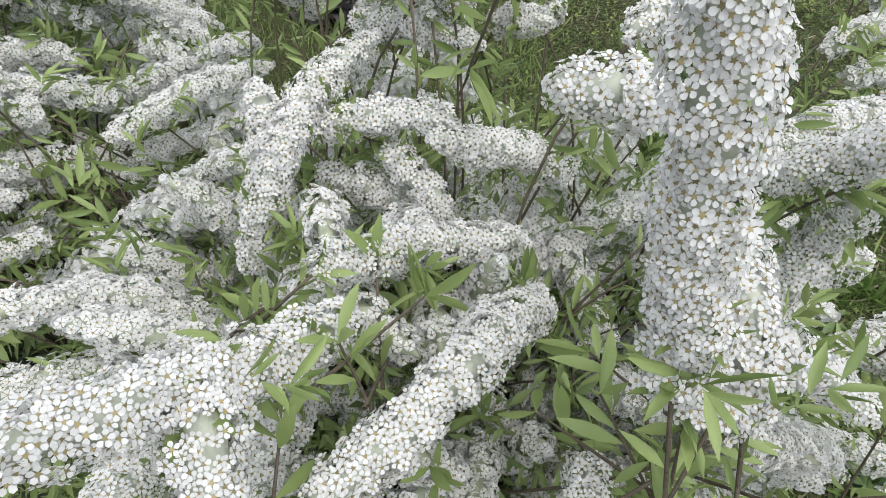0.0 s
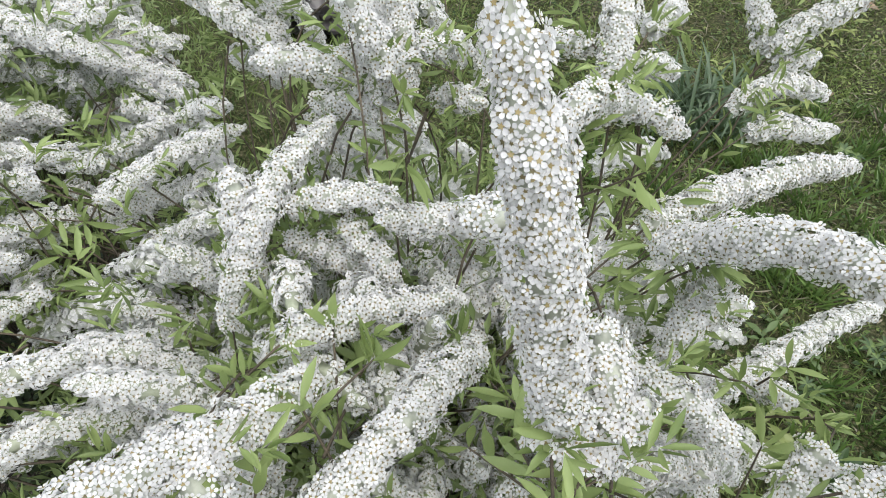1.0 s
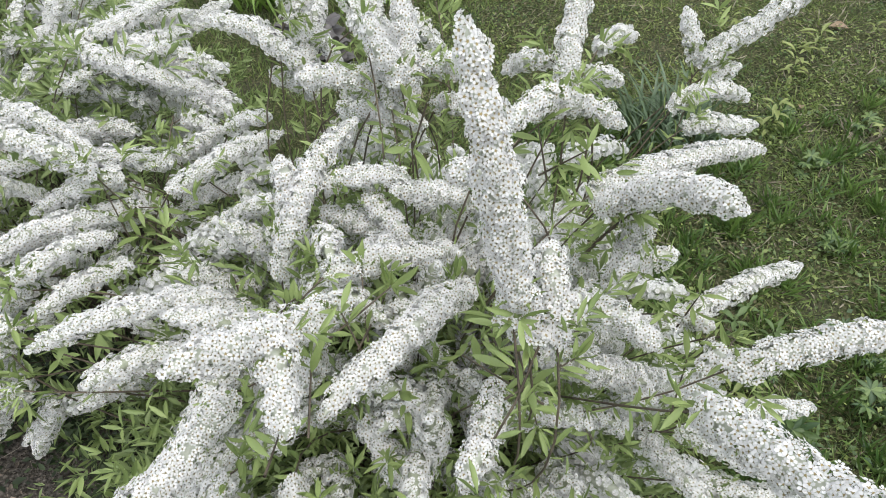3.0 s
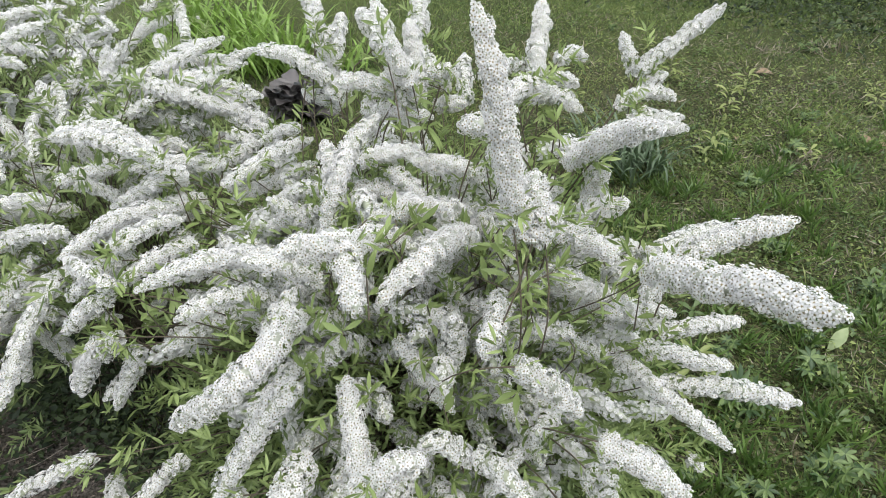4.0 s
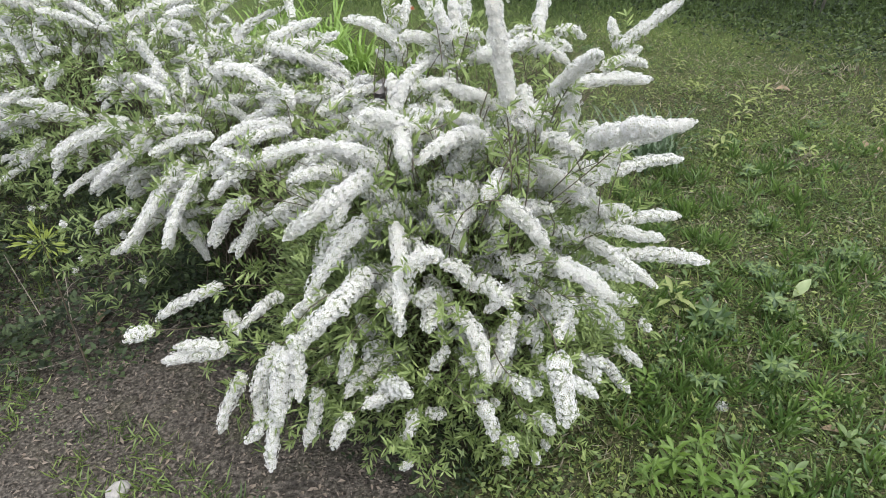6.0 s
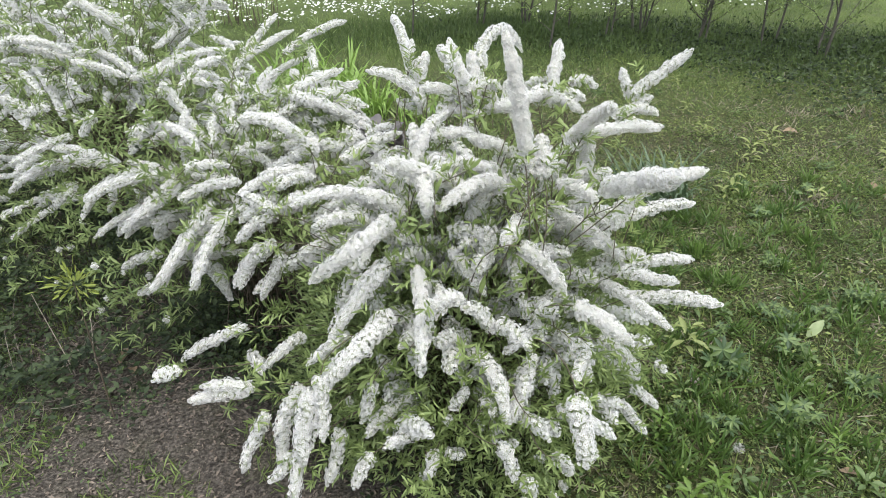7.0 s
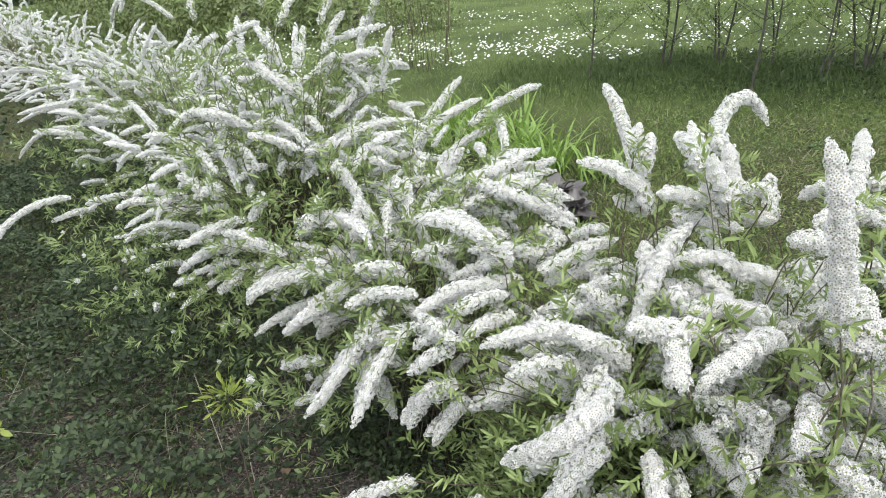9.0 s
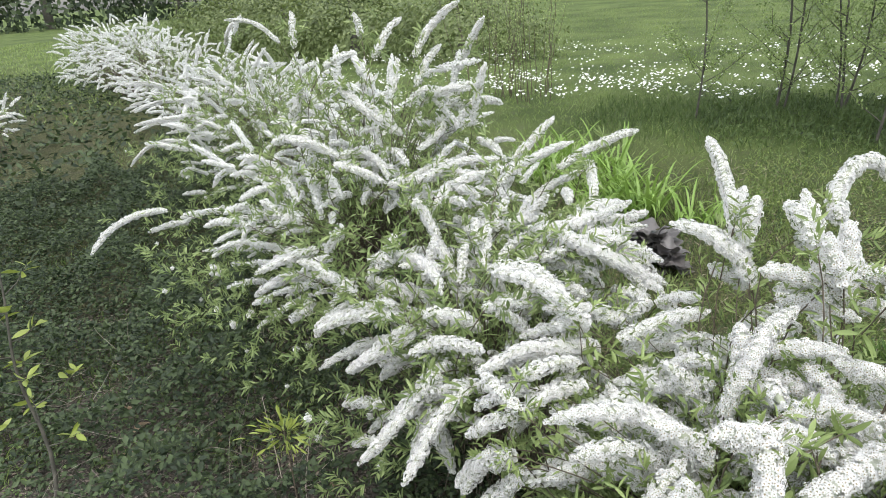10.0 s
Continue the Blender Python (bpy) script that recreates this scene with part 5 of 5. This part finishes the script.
for k, (px, py, f) in enumerate(spots):
    rosette("lawn_weed", px, py, (13, 11, 8)[f], (0.055, 0.048, 0.060)[f] * (r.uniform(1.3, 1.6) if k < 12 and f == 0 else r.uniform(0.55, 1.1)), (0.14 if k < 12 else 0.08, 0.05, 0.05)[f], (WEED_LONG, WEED_DARK, WEED_ROUND)[f],
            ("bright green weed with long pointed leaves in the lawn", "dark green leafy weed in the lawn", "low weed with lobed leaves in the grass")[f], "weed", 330 + k)["group"] = "weeds in the lawn"

# taller leafy clumps near the shrub's foot
LUSH = surface("lush_leaf", (0.065, 0.130, 0.020), (0.165, 0.255, 0.050), 0.45, 8, 0.4, 0.5)
LUSH_LONG = mesh_of("leaf", [(LANCE_V * np.array([1.35, 1, 2.2]), LANCE_F, 0)], [LUSH])
for k, (px, py, f, size) in enumerate([(0.57, 0.02, 0, 0.060), (0.66, 0.07, 0, 0.055), (0.62, -0.05, 0, 0.065), (0.74, -0.02, 0, 0.055), (0.50, -0.02, 0, 0.055), (0.69, -0.11, 0, 0.06), (0.84, -0.06, 0, 0.05), (0.57, 0.31, 0, 0.050), (0.90, 0.63, 1, 0.085), (1.00, 0.36, 1, 0.080), (1.18, 0.71, 1, 0.070), (1.32, 0.52, 1, 0.065), (1.06, 0.20, 0, 0.045), (1.37, 1.33, 1, 0.06), (1.81, 1.67, 0, 0.05)]):
    rosette("leafy_weed", px, py, 26 if f == 0 else 9, size * (0.78 if f == 0 else 1.0), 0.12 if f == 0 else 0.05, (LUSH_LONG, WEED_ROUND)[f], ("weed clump with long pointed fresh green leaves", "weed with fingered round leaves in the grass")[f], "weed", 380 + k, 55)["group"] = "weeds in the lawn"

# a dandelion gone to seed
clock = new("dandelion_clock")
clock.location = (0.68, 0.05, float(ground_height(0.68, 0.05)) - 0.005)
tagged(clock, "fluffy grey-white dandelion seed head on a thin stem", "flower")
FLUFF = surface("seed_fluff", (0.34, 0.34, 0.32), (0.52, 0.52, 0.50), 1.0, 60, 0.5)
part("stem", mesh_of("stem", [(*tube(np.array([[0, 0, 0], [0.004, 0.003, 0.12], [0, 0, 0.245]]), [0.002, 0.0018, 0.0015], 5), 0)], [LAWN_LEAF]), clock)
r = np.random.RandomState(371)
rays = [(*tube(np.array([[0, 0, 0.245], np.array([0, 0, 0.245]) + d * 0.015]), [0.0003, 0.0002], 3), 0) for d in unit(r.normal(0, 1, (70, 3)))]
tufts = unit(r.normal(0, 1, (90, 3)))
tx, ty, tz = axes(tufts, r)
rays.append((*scatter(FAR_V, FAR_F, np.array([0, 0, 0.245]) + tufts * r.uniform(0.010, 0.017, (90, 1)), tx, ty, tz, 0.0022), 0))
part("seed_head", mesh_of("seed_head", rays, [FLUFF]), clock)

# single large dead leaves on the ground
TAN = surface("tan_leaf", (0.17, 0.115, 0.070), (0.30, 0.225, 0.15), 0.8, 30, 0.15, 0, 0.4)
CURLED = mesh_of("dead_leaf", [(LANCE_V * np.array([2.6, 1, 3.0]), LANCE_F, 0)], [TAN])
for k, (px, py, size) in enumerate([(-2.30, 0.81, 0.085), (-2.17, 0.69, 0.10), (-1.33, 0.86, 0.09), (-1.96, 0.92, 0.05), (-2.49, 0.91, 0.06), (-1.27, 0.70, 0.06), (2.33, 2.01, 0.08), (2.26, 2.12, 0.06), (2.18, 3.01, 0.10), (1.66, 2.20, 0.05), (1.10, 0.14, 0.05)]):
    leaf_ob = new("dead_leaf", CURLED)
    leaf_ob.matrix_world = pose(px, py, float(ground_height(px, py)) + 0.022, 12 - 7 * (k % 4), 8 * (k % 3) - 6, 77 * k) @ Matrix.Scale(size, 4)
    tagged(leaf_ob, "curled tan dead leaf lying on the ground", "leaf", "dead leaves")

# a young sapling with yellow-green leaves beside the path
YOUNG = surface("young_leaf", (0.13, 0.175, 0.03), (0.27, 0.32, 0.065), 0.4, 25, 0.35, 0.6)
YOUNG_LEAF = mesh_of("leaf", [(LANCE_V * np.array([1.5, 1, 1.2]), LANCE_F, 0)], [YOUNG])
young = new("sapling")
young.location = (-2.31, 0.46, float(ground_height(-2.31, 0.46)))
tagged(young, "thin young sapling with yellow-green leaves", "sapling")
r = np.random.RandomState(350)
u = np.linspace(0, 1, 10)
C = np.stack([0.035 * u + 0.010 * np.sin(u * 9), 0.055 * u + 0.015 * np.sin(u * 7), 0.88 * u], -1)
stalk = part("stem", mesh_of("stem", [(*tube(C, np.linspace(0.008, 0.003, 10), 6), 0)], [TRUNK]), young)
for k in range(13):
    i = 0.22 + 0.78 * (k + 0.5) / 13
    p = np.array([np.interp(i, u, C[:, j]) for j in range(3)])
    a = k * 2.4 + r.uniform(-0.4, 0.4)
    out = np.array([math.cos(a), math.sin(a), 0.55]) * (r.uniform(0.10, 0.24) if i < 0.5 else r.uniform(0.03, 0.11))
    twig = part("twig", mesh_of("twig", [(*tube(np.array([p, p + out * 0.5 + np.array([0, 0, -0.01]), p + out]), [0.0022, 0.0016, 0.0012], 4), 0)], [TRUNK]), stalk)
    n = r.randint(5, 9)
    b = a + np.arange(n) * 2.1 + r.uniform(-0.5, 0.5, n)
    lx, ly, lz = leaf_axes(np.stack([np.cos(b), np.sin(b), r.uniform(-0.1, 0.8, n)], -1), r)
    for j in range(n):
        m = np.stack([lx[j], ly[j], lz[j]], -1) * r.uniform(0.042, 0.068)
        q = p + out * r.uniform(0.7, 1.0)
        part("leaf", YOUNG_LEAF, stalk).matrix_basis = Matrix(((*m[0], q[0]), (*m[1], q[1]), (*m[2], q[2]), (0, 0, 0, 1)))

# a leafy sprout that stands alone beside the hedge
sprout = new("leafy_sprout")
sprout.location = (-1.26, 0.50, float(ground_height(-1.26, 0.50)))
tagged(sprout, "yellow-green whorl of narrow leaves on a bare brown stem", "shoot")
C = curve_points([(0, 0, -0.01), (0.03, -0.02, 0.30), (0.08, -0.07, 0.60)], 10)
part("stem", mesh_of("stem", [(*tube(C, np.linspace(0.0035, 0.0015, 10), 5), 0)], [BARK]), sprout)
n = 90
at = C[-1] + r.normal(0, 1, (n, 3)) * np.array([0.035, 0.035, 0.025])
way = unit(at - C[-1] + np.array([0, 0, 0.015]))
lx, ly, lz = leaf_axes(way, r)
SPROUT_LEAF = mesh_of("leaf", [(LANCE_V * np.array([0.95, 1, 1.2]), LANCE_F, 0)], [YOUNG])
for j in range(n):
    m = np.stack([lx[j], ly[j], lz[j]], -1) * r.uniform(0.022, 0.038)
    q = C[-1] + (at[j] - C[-1]) * 0.75
    part("leaf", SPROUT_LEAF, sprout).matrix_basis = Matrix(((*m[0], q[0]), (*m[1], q[1]), (*m[2], q[2]), (0, 0, 0, 1)))


# ---- the row of young trees ----
def young_tree(px, py, stems, seed, label, tall=3.2, thick=0.015, leafy=2800):
    r = np.random.RandomState(seed)
    thing = new("young_tree")
    thing.location = (px, py, float(ground_height(px, py)) - 0.02)
    tagged(thing, label, "tree", "row of young trees")
    at_all, way_all = [], []
    for s in range(stems):
        a, lean = r.uniform(0, 6.28), r.uniform(0.02, 0.16) if stems > 1 else r.uniform(0, 0.05)
        u = np.linspace(0, 1, 12)
        h = tall * r.uniform(0.8, 1.1)
        q = r.uniform(0, 0.10) if stems > 1 else 0
        C = np.stack([math.cos(a) * (q + lean * h * u) + 0.05 * np.sin(u * 7 + s), math.sin(a) * (q + lean * h * u) + 0.05 * np.cos(u * 6 + s), h * u], -1)
        w = thick * r.uniform(0.6, 1.1)
        trunk = part("trunk", mesh_of("trunk", [(*tube(C, w * (1 - 0.8 * u), 8), 0)], [TRUNK]), thing)
        for b in range(17):
            i = 0.06 + 0.9 * r.uniform(0, 1) ** 1.5
            p = np.array([np.interp(i, u, C[:, j]) for j in range(3)])
            t = r.uniform(0, 6.28)
            ln = r.uniform(0.25, 0.75) * (1.1 - 0.6 * i)
            v = np.linspace(0, 1, 6)[:, None]
            L = p + v * np.array([math.cos(t), math.sin(t), r.uniform(0.3, 0.9)]) * ln + np.array([0, 0, 0.25]) * ln * v * v + r.normal(0, 0.025, (6, 3)) * v
            part("limb", mesh_of("limb", [(*tube(L, w * 0.42 * (1 - 0.85 * v[:, 0]), 4), 0)], [TRUNK]), trunk)
            c, d = shoot_leaves(L, r, leafy // (17 * stems) + 6)
            at_all.append(c + r.normal(0, 0.05, c.shape) * np.clip(c[:, 2:] - 0.2, 0.1, 1.5))
            way_all.append(d)
    # unseen mass of large leaves, added overhead to shade the ground below
    top = r.normal(0, 1, (1500, 3)) * np.array([0.42, 0.42, 0.55]) + np.array([0, 0, 0.78 * tall])
    top = top[top[:, 2] > 1.75]
    tx, ty, tz = leaf_axes(unit(r.normal(0, 1, top.shape)), r)
    part("treetop", mesh_of("treetop", [(*scatter(FOLD_V * np.array([2.2, 1, 1]), FOLD_F, top, tx, ty, tz, r.uniform(0.06, 0.11, len(top))), 0)], [LEAF]), thing, "unseen denser top leaves added to shade the ground", "stuff")
    A, W = np.concatenate(at_all), np.concatenate(way_all)
    lx, ly, lz = leaf_axes(W, r)
    part("crown", mesh_of("crown", [(*scatter(FOLD_V * np.array([1.6, 1, 1]), FOLD_F, A, lx, ly, lz, r.uniform(0.022, 0.042, len(A))), 0)], [LEAF]), thing, "sparse small spring leaves", "stuff")


for k, (px, py, st) in enumerate([(-0.46, 6.45, 1), (0.30, 6.90, 2), (0.83, 6.90, 3), (1.00, 5.65, 1), (1.37, 6.66, 2), (1.64, 5.97, 2), (2.03, 6.19, 4), (2.48, 5.67, 3), (3.12, 5.41, 2), (3.38, 4.89, 2), (4.1, 4.8, 3), (4.8, 4.4, 2)]):
    young_tree(px, py, st, 400 + k, "slender young tree with several dark stems" if st > 1 else "single-stemmed slender young tree")


def twig_bush(px, py, seed, n, tall):
    r = np.random.RandomState(seed)
    thing = new("twiggy_bush")
    thing.location = (px, py, float(ground_height(px, py)))
    tagged(thing, "thin twiggy bush with reddish stems and small new leaves", "bush")
    at_all, way_all = [], []
    for k in range(n):
        a, q = r.uniform(0, 6.28), 0.5 * math.sqrt(r.uniform(0, 1))
        u = np.linspace(0, 1, 8)
        h = tall * r.uniform(0.6, 1.1)
        ln = r.uniform(0.05, 0.30)
        C = np.stack([math.cos(a) * (q + ln * h * u ** 1.5), math.sin(a) * (q + ln * h * u ** 1.5), h * u], -1)
        part("stem", mesh_of("stem", [(*tube(C + r.normal(0, 0.012, C.shape), 0.0055 * (1 - 0.75 * u), 5), 0)], [BARK]), thing)
        c, d = shoot_leaves(C, r, 110)
        at_all.append(c + r.normal(0, 0.07, c.shape))
        way_all.append(d)
    A, W = np.concatenate(at_all), np.concatenate(way_all)
    lx, ly, lz = leaf_axes(W, r)
    part("crown", mesh_of("crown", [(*scatter(KITE_V * np.array([1.8, 1, 1]), KITE_F, A, lx, ly, lz, r.uniform(0.02, 0.035, len(A))), 0)], [LEAF]), thing, "small opening leaves", "stuff")


twig_bush(-2.5, 7.6, 450, 18, 1.9)
twig_bush(-3.2, 7.9, 451, 16, 1.8)

# ---- daisies in the meadow ----
r = np.random.RandomState(470)
n = 60000
xs, ys = r.uniform(-7, 12, n), 6.7 + 10 * r.uniform(0, 1, n) ** 1.3
k = r.uniform(0, 1, n) < np.clip(patchy(xs, ys, 1.4) * 1.5 + patchy(xs + 2, ys, 4.3) - 1.15, 0.03, 1) * (np.exp(-((ys - 8.0) / 1.0) ** 2) + 0.35 * np.exp(-((ys - 11.2) / 1.4) ** 2))
xs, ys = xs[k], ys[k]
at = np.stack([xs, ys, ground_height(xs, ys) + r.uniform(0.14, 0.24, len(xs))], -1)
x, y, z = axes(unit(np.stack([r.normal(0, 0.3, len(xs)), r.normal(-0.25, 0.3, len(xs)), np.ones(len(xs))], -1)), r)
HEX_V = np.array([ring(j, 8)[0] * (1.0 if j % 2 else 0.8) for j in range(8)])
tagged(new("daisies", mesh_of("daisies", [(*scatter(HEX_V[1::2], [list(range(4))], at, x, y, z, r.uniform(0.011, 0.020, len(xs))), 0)], [DAISY])), "patches of white daisies in the meadow", "flowers", kind="stuff")


# ---- the far edge: dark bushes that close the view ----
def far_bush(px, py, wide, tall, seed, mat, label, n=2200, size=0.028):
    r = np.random.RandomState(seed)
    d = unit(r.normal(0, 1, (n, 3)))
    d[:, 2] = np.abs(d[:, 2])
    lump = 1 + 0.22 * np.sin(d[:, 0] * 7 + seed) * np.cos(d[:, 1] * 6) + r.normal(0, 0.06, n)
    at = d * np.array([wide, wide * 0.6, tall]) * (lump * r.uniform(0.75, 1, n))[:, None]
    bx, by, bz = axes(unit(d + r.normal(0, 0.4, (n, 3))), r)
    thing = new("far_bush")
    thing.location = (px, py, float(ground_height(np.float64(px), np.float64(py))))
    tagged(thing, label, "bush")
    part("crown", mesh_of("crown", [(*scatter(HEX_V[::2] * np.array([1.6, 0.9, 1]), [[0, 1, 2, 3]], at, bx, by, bz, r.uniform(0.7, 1.3, n) * size * wide), 0)], [mat]), thing, kind="stuff")
    C = np.array([[0, 0, -0.1], [0.03 * wide, 0, tall * 0.4], [0, 0.03 * wide, tall * 0.8]])
    part("trunk", mesh_of("trunk", [(*tube(C, [0.05 * wide, 0.04 * wide, 0.01 * wide], 6), 0)], [TRUNK]), thing)


for k in range(16):
    a = radians(-62 + 9.0 * k)
    far_bush(70 * math.sin(a), 70 * math.cos(a), 8.0, 9.0 + 2 * math.sin(k * 2.3), 500 + k, DARK_LEAF, "far dark leafy trees at the edge of the field")
for k, (px, py, w, h) in enumerate([(-8.2, 13.0, 2.4, 1.6), (-11.5, 15.0, 2.4, 1.6), (-5.2, 12.0, 2.0, 1.3), (-14.5, 16.5, 2.4, 1.7)]):
    far_bush(px, py, w, h, 520 + k, OLIVE, "yellow-green rounded bush behind the hedge", 7000, 0.016)


# ---- small things on the ground ----
def dry_stalk(px, py, tx, ty, tz, seed):
    """A dry leafless stalk that leans from the ground."""
    r = np.random.RandomState(seed)
    base = np.array([px, py, float(ground_height(px, py)) - 0.01])
    u = np.linspace(0, 1, 10)[:, None]
    C = u * (np.array([tx, ty, tz]) - base) + np.sin(u * 5) * r.normal(0, 0.012, 3)
    ob = new("dry_stalk", mesh_of("dry_stalk", [(*tube(C, np.linspace(0.0024, 0.0010, 10), 5), 0)], [DEAD]))
    ob.location = base
    tagged(ob, "dry pale leafless stalk leaning in the undergrowth", "stalk", "dry stalks")


dry_stalk(-1.50, 0.72, -1.72, 0.95, 0.22, 601)
dry_stalk(-1.36, 0.66, -1.50, 0.90, 0.20, 602)
dry_stalk(-1.75, 0.80, -1.95, 1.20, 0.26, 605)
r = np.random.RandomState(606)
lines = []
for k in range(260):
    al, ac = r.uniform(1.0, 3.0), r.uniform(0.35, 1.7)
    p = np.array([0.05 + al * HX - ac * HY, 0.55 + al * HY + ac * HX, 0])
    p[2] = float(ground_height(p[0], p[1])) + r.uniform(-0.01, 0.06)
    a, ln = r.uniform(0, 6.28), r.uniform(0.08, 0.30)
    e = p + np.array([math.cos(a) * ln, math.sin(a) * ln, r.uniform(0.0, 0.5) * ln])
    lines.append((*tube(curve_points([p, (p + e) / 2 + r.normal(0, 0.12 * ln, 3), e], 7), np.linspace(0.0012, 0.0005, 7), 3), 0))
tagged(new("dry_twigs", mesh_of("dry_twigs", lines, [DEAD])), "tangle of thin dry grey twigs over the soil", "twigs", kind="stuff")


def stone(px, py, size, seed, label, mat):
    r = np.random.RandomState(seed)
    bm = bmesh.new()
    bmesh.ops.create_icosphere(bm, subdivisions=2, radius=1.0)
    for v in bm.verts:
        v.co = v.co * (1 + 0.18 * noise.noise(v.co * 1.7 + Vector((seed, 0, 0))))
        v.co.z *= 0.6
    me = bpy.data.meshes.new("stone")
    bm.to_mesh(me)
    bm.free()
    me.materials.append(mat)
    ob = new("stone", me)
    ob.matrix_world = pose(px, py, float(ground_height(px, py)) + size * 0.35, 0, 0, r.uniform(0, 360)) @ Matrix.Diagonal((size * 1.2, size, size, 1))
    tagged(ob, label, "stone")


PINK_STONE = surface("pink_stone", (0.28, 0.22, 0.23), (0.46, 0.39, 0.40), 0.85, 40, 0, 0, 0.5)
stone(0.78, 0.59, 0.018, 611, "small pinkish stone lying in the grass", PINK_STONE)
stone(-0.98, 0.04, 0.030, 612, "pale grey stone on the bare soil", STONE)

# one large pale leaf standing out of the lawn
PALE = surface("pale_leaf", (0.20, 0.26, 0.11), (0.32, 0.38, 0.19), 0.5, 30, 0.35)
big_leaf = new("dock_plant")
big_leaf.location = (1.27, 0.80, float(ground_height(1.27, 0.80)))
tagged(big_leaf, "single large pale green leaf standing in the lawn", "plant")
PALE_LEAF = mesh_of("leaf", [(LANCE_V * np.array([1.75, 1, 1.3]), LANCE_F, 0)], [PALE])
part("leaf", PALE_LEAF, big_leaf).matrix_basis = pose(0, 0, 0.01, 42, 20, -50) @ Matrix.Scale(0.105, 4)
part("leaf", PALE_LEAF, big_leaf).matrix_basis = pose(0.02, -0.01, 0.0, 15, -10, 120) @ Matrix.Scale(0.055, 4)

# tufts of dry straw in the lawn
for k, (px, py, n, ln) in enumerate([(1.87, 1.95, 160, 0.09), (2.43, 3.35, 60, 0.12), (2.82, 3.28, 60, 0.12), (2.20, 3.07, 50, 0.09), (1.55, 0.95, 70, 0.08), (1.30, 1.62, 80, 0.07)]):
    r = np.random.RandomState(620 + k)
    xs, ys = px + r.normal(0, 0.07, n), py + r.normal(0, 0.06, n)
    tagged(new("straw_tuft", blades("straw_tuft", xs, ys, ln * 0.8, 0.0018, STRAW, r, 1.3)), "tuft of dry pale straw in the lawn", "straw", kind="stuff")

# a dandelion and an orange flower behind the hedge
YELLOW = surface("yellow_petal", (0.55, 0.42, 0.02), (0.75, 0.60, 0.04), 0.6, 60)
ORANGE = surface("orange_petal", (0.42, 0.13, 0.06), (0.52, 0.20, 0.10), 0.5, 60)


def single_flower(name, px, py, tall, size, mat, label):
    thing = new(name)
    thing.location = (px, py, float(ground_height(px, py)) - 0.005)
    tagged(thing, label, "flower")
    part("stem", mesh_of("stem", [(*tube(np.array([[0, 0, 0], [0.006, 0, tall * 0.5], [0, 0.004, tall]]), [0.003, 0.0025, 0.002], 5), 0)], [LILY]), thing)
    head = []
    for k in range(3):
        v, f = petals([(0.05, 0.0, 0.0), (0.5, -0.34, 0.25 + 0.15 * k), (1.0 - 0.2 * k, 0.0, 0.3 + 0.3 * k), (0.5, 0.34, 0.25 + 0.15 * k)])
        c, q = math.cos(k * 0.7), math.sin(k * 0.7)
        head.append((v @ np.array([[c, q, 0], [-q, c, 0], [0, 0, 1]]) * size + np.array([0, 0.004, tall]), f, 0))
    part("blossom", mesh_of("blossom", head, [mat]), thing)


single_flower("dandelion", -0.27, 2.12, 0.10, 0.020, YELLOW, "yellow dandelion in the grass behind the hedge")
single_flower("tulip", -0.22, 3.45, 0.50, 0.032, ORANGE, "orange-red flower on a tall stem")

# a gravel path at the far side of the meadow
px = np.linspace(6.0, 13.0, 24)
mid = 9.9 + 0.10 * (px - 5) + 0.15 * np.sin(px)
edge = np.stack([np.concatenate([px, px]), np.concatenate([mid - 0.55, mid + 0.75]), np.zeros(48)], -1)
edge[:, 2] = ground_height(edge[:, 0], edge[:, 1]) + 0.02
GRAVEL = surface("pale_gravel", (0.13, 0.11, 0.10), (0.25, 0.215, 0.195), 0.95, 9, 0, 0, 0.6, 60)
tagged(new("path", mesh_of("path", [(edge, [[i, i + 1, i + 25, i + 24] for i in range(23)], 0)], [GRAVEL])), "pale pinkish gravel path beyond the meadow", "path", kind="structure")

# a small white shrub across the undergrowth
hedge_shrub(shrub_thing(-7.9, 4.05, "small shrub with white sprays beyond the undergrowth"), 0.50, far_samples, 45, 8, 70, 0.05)
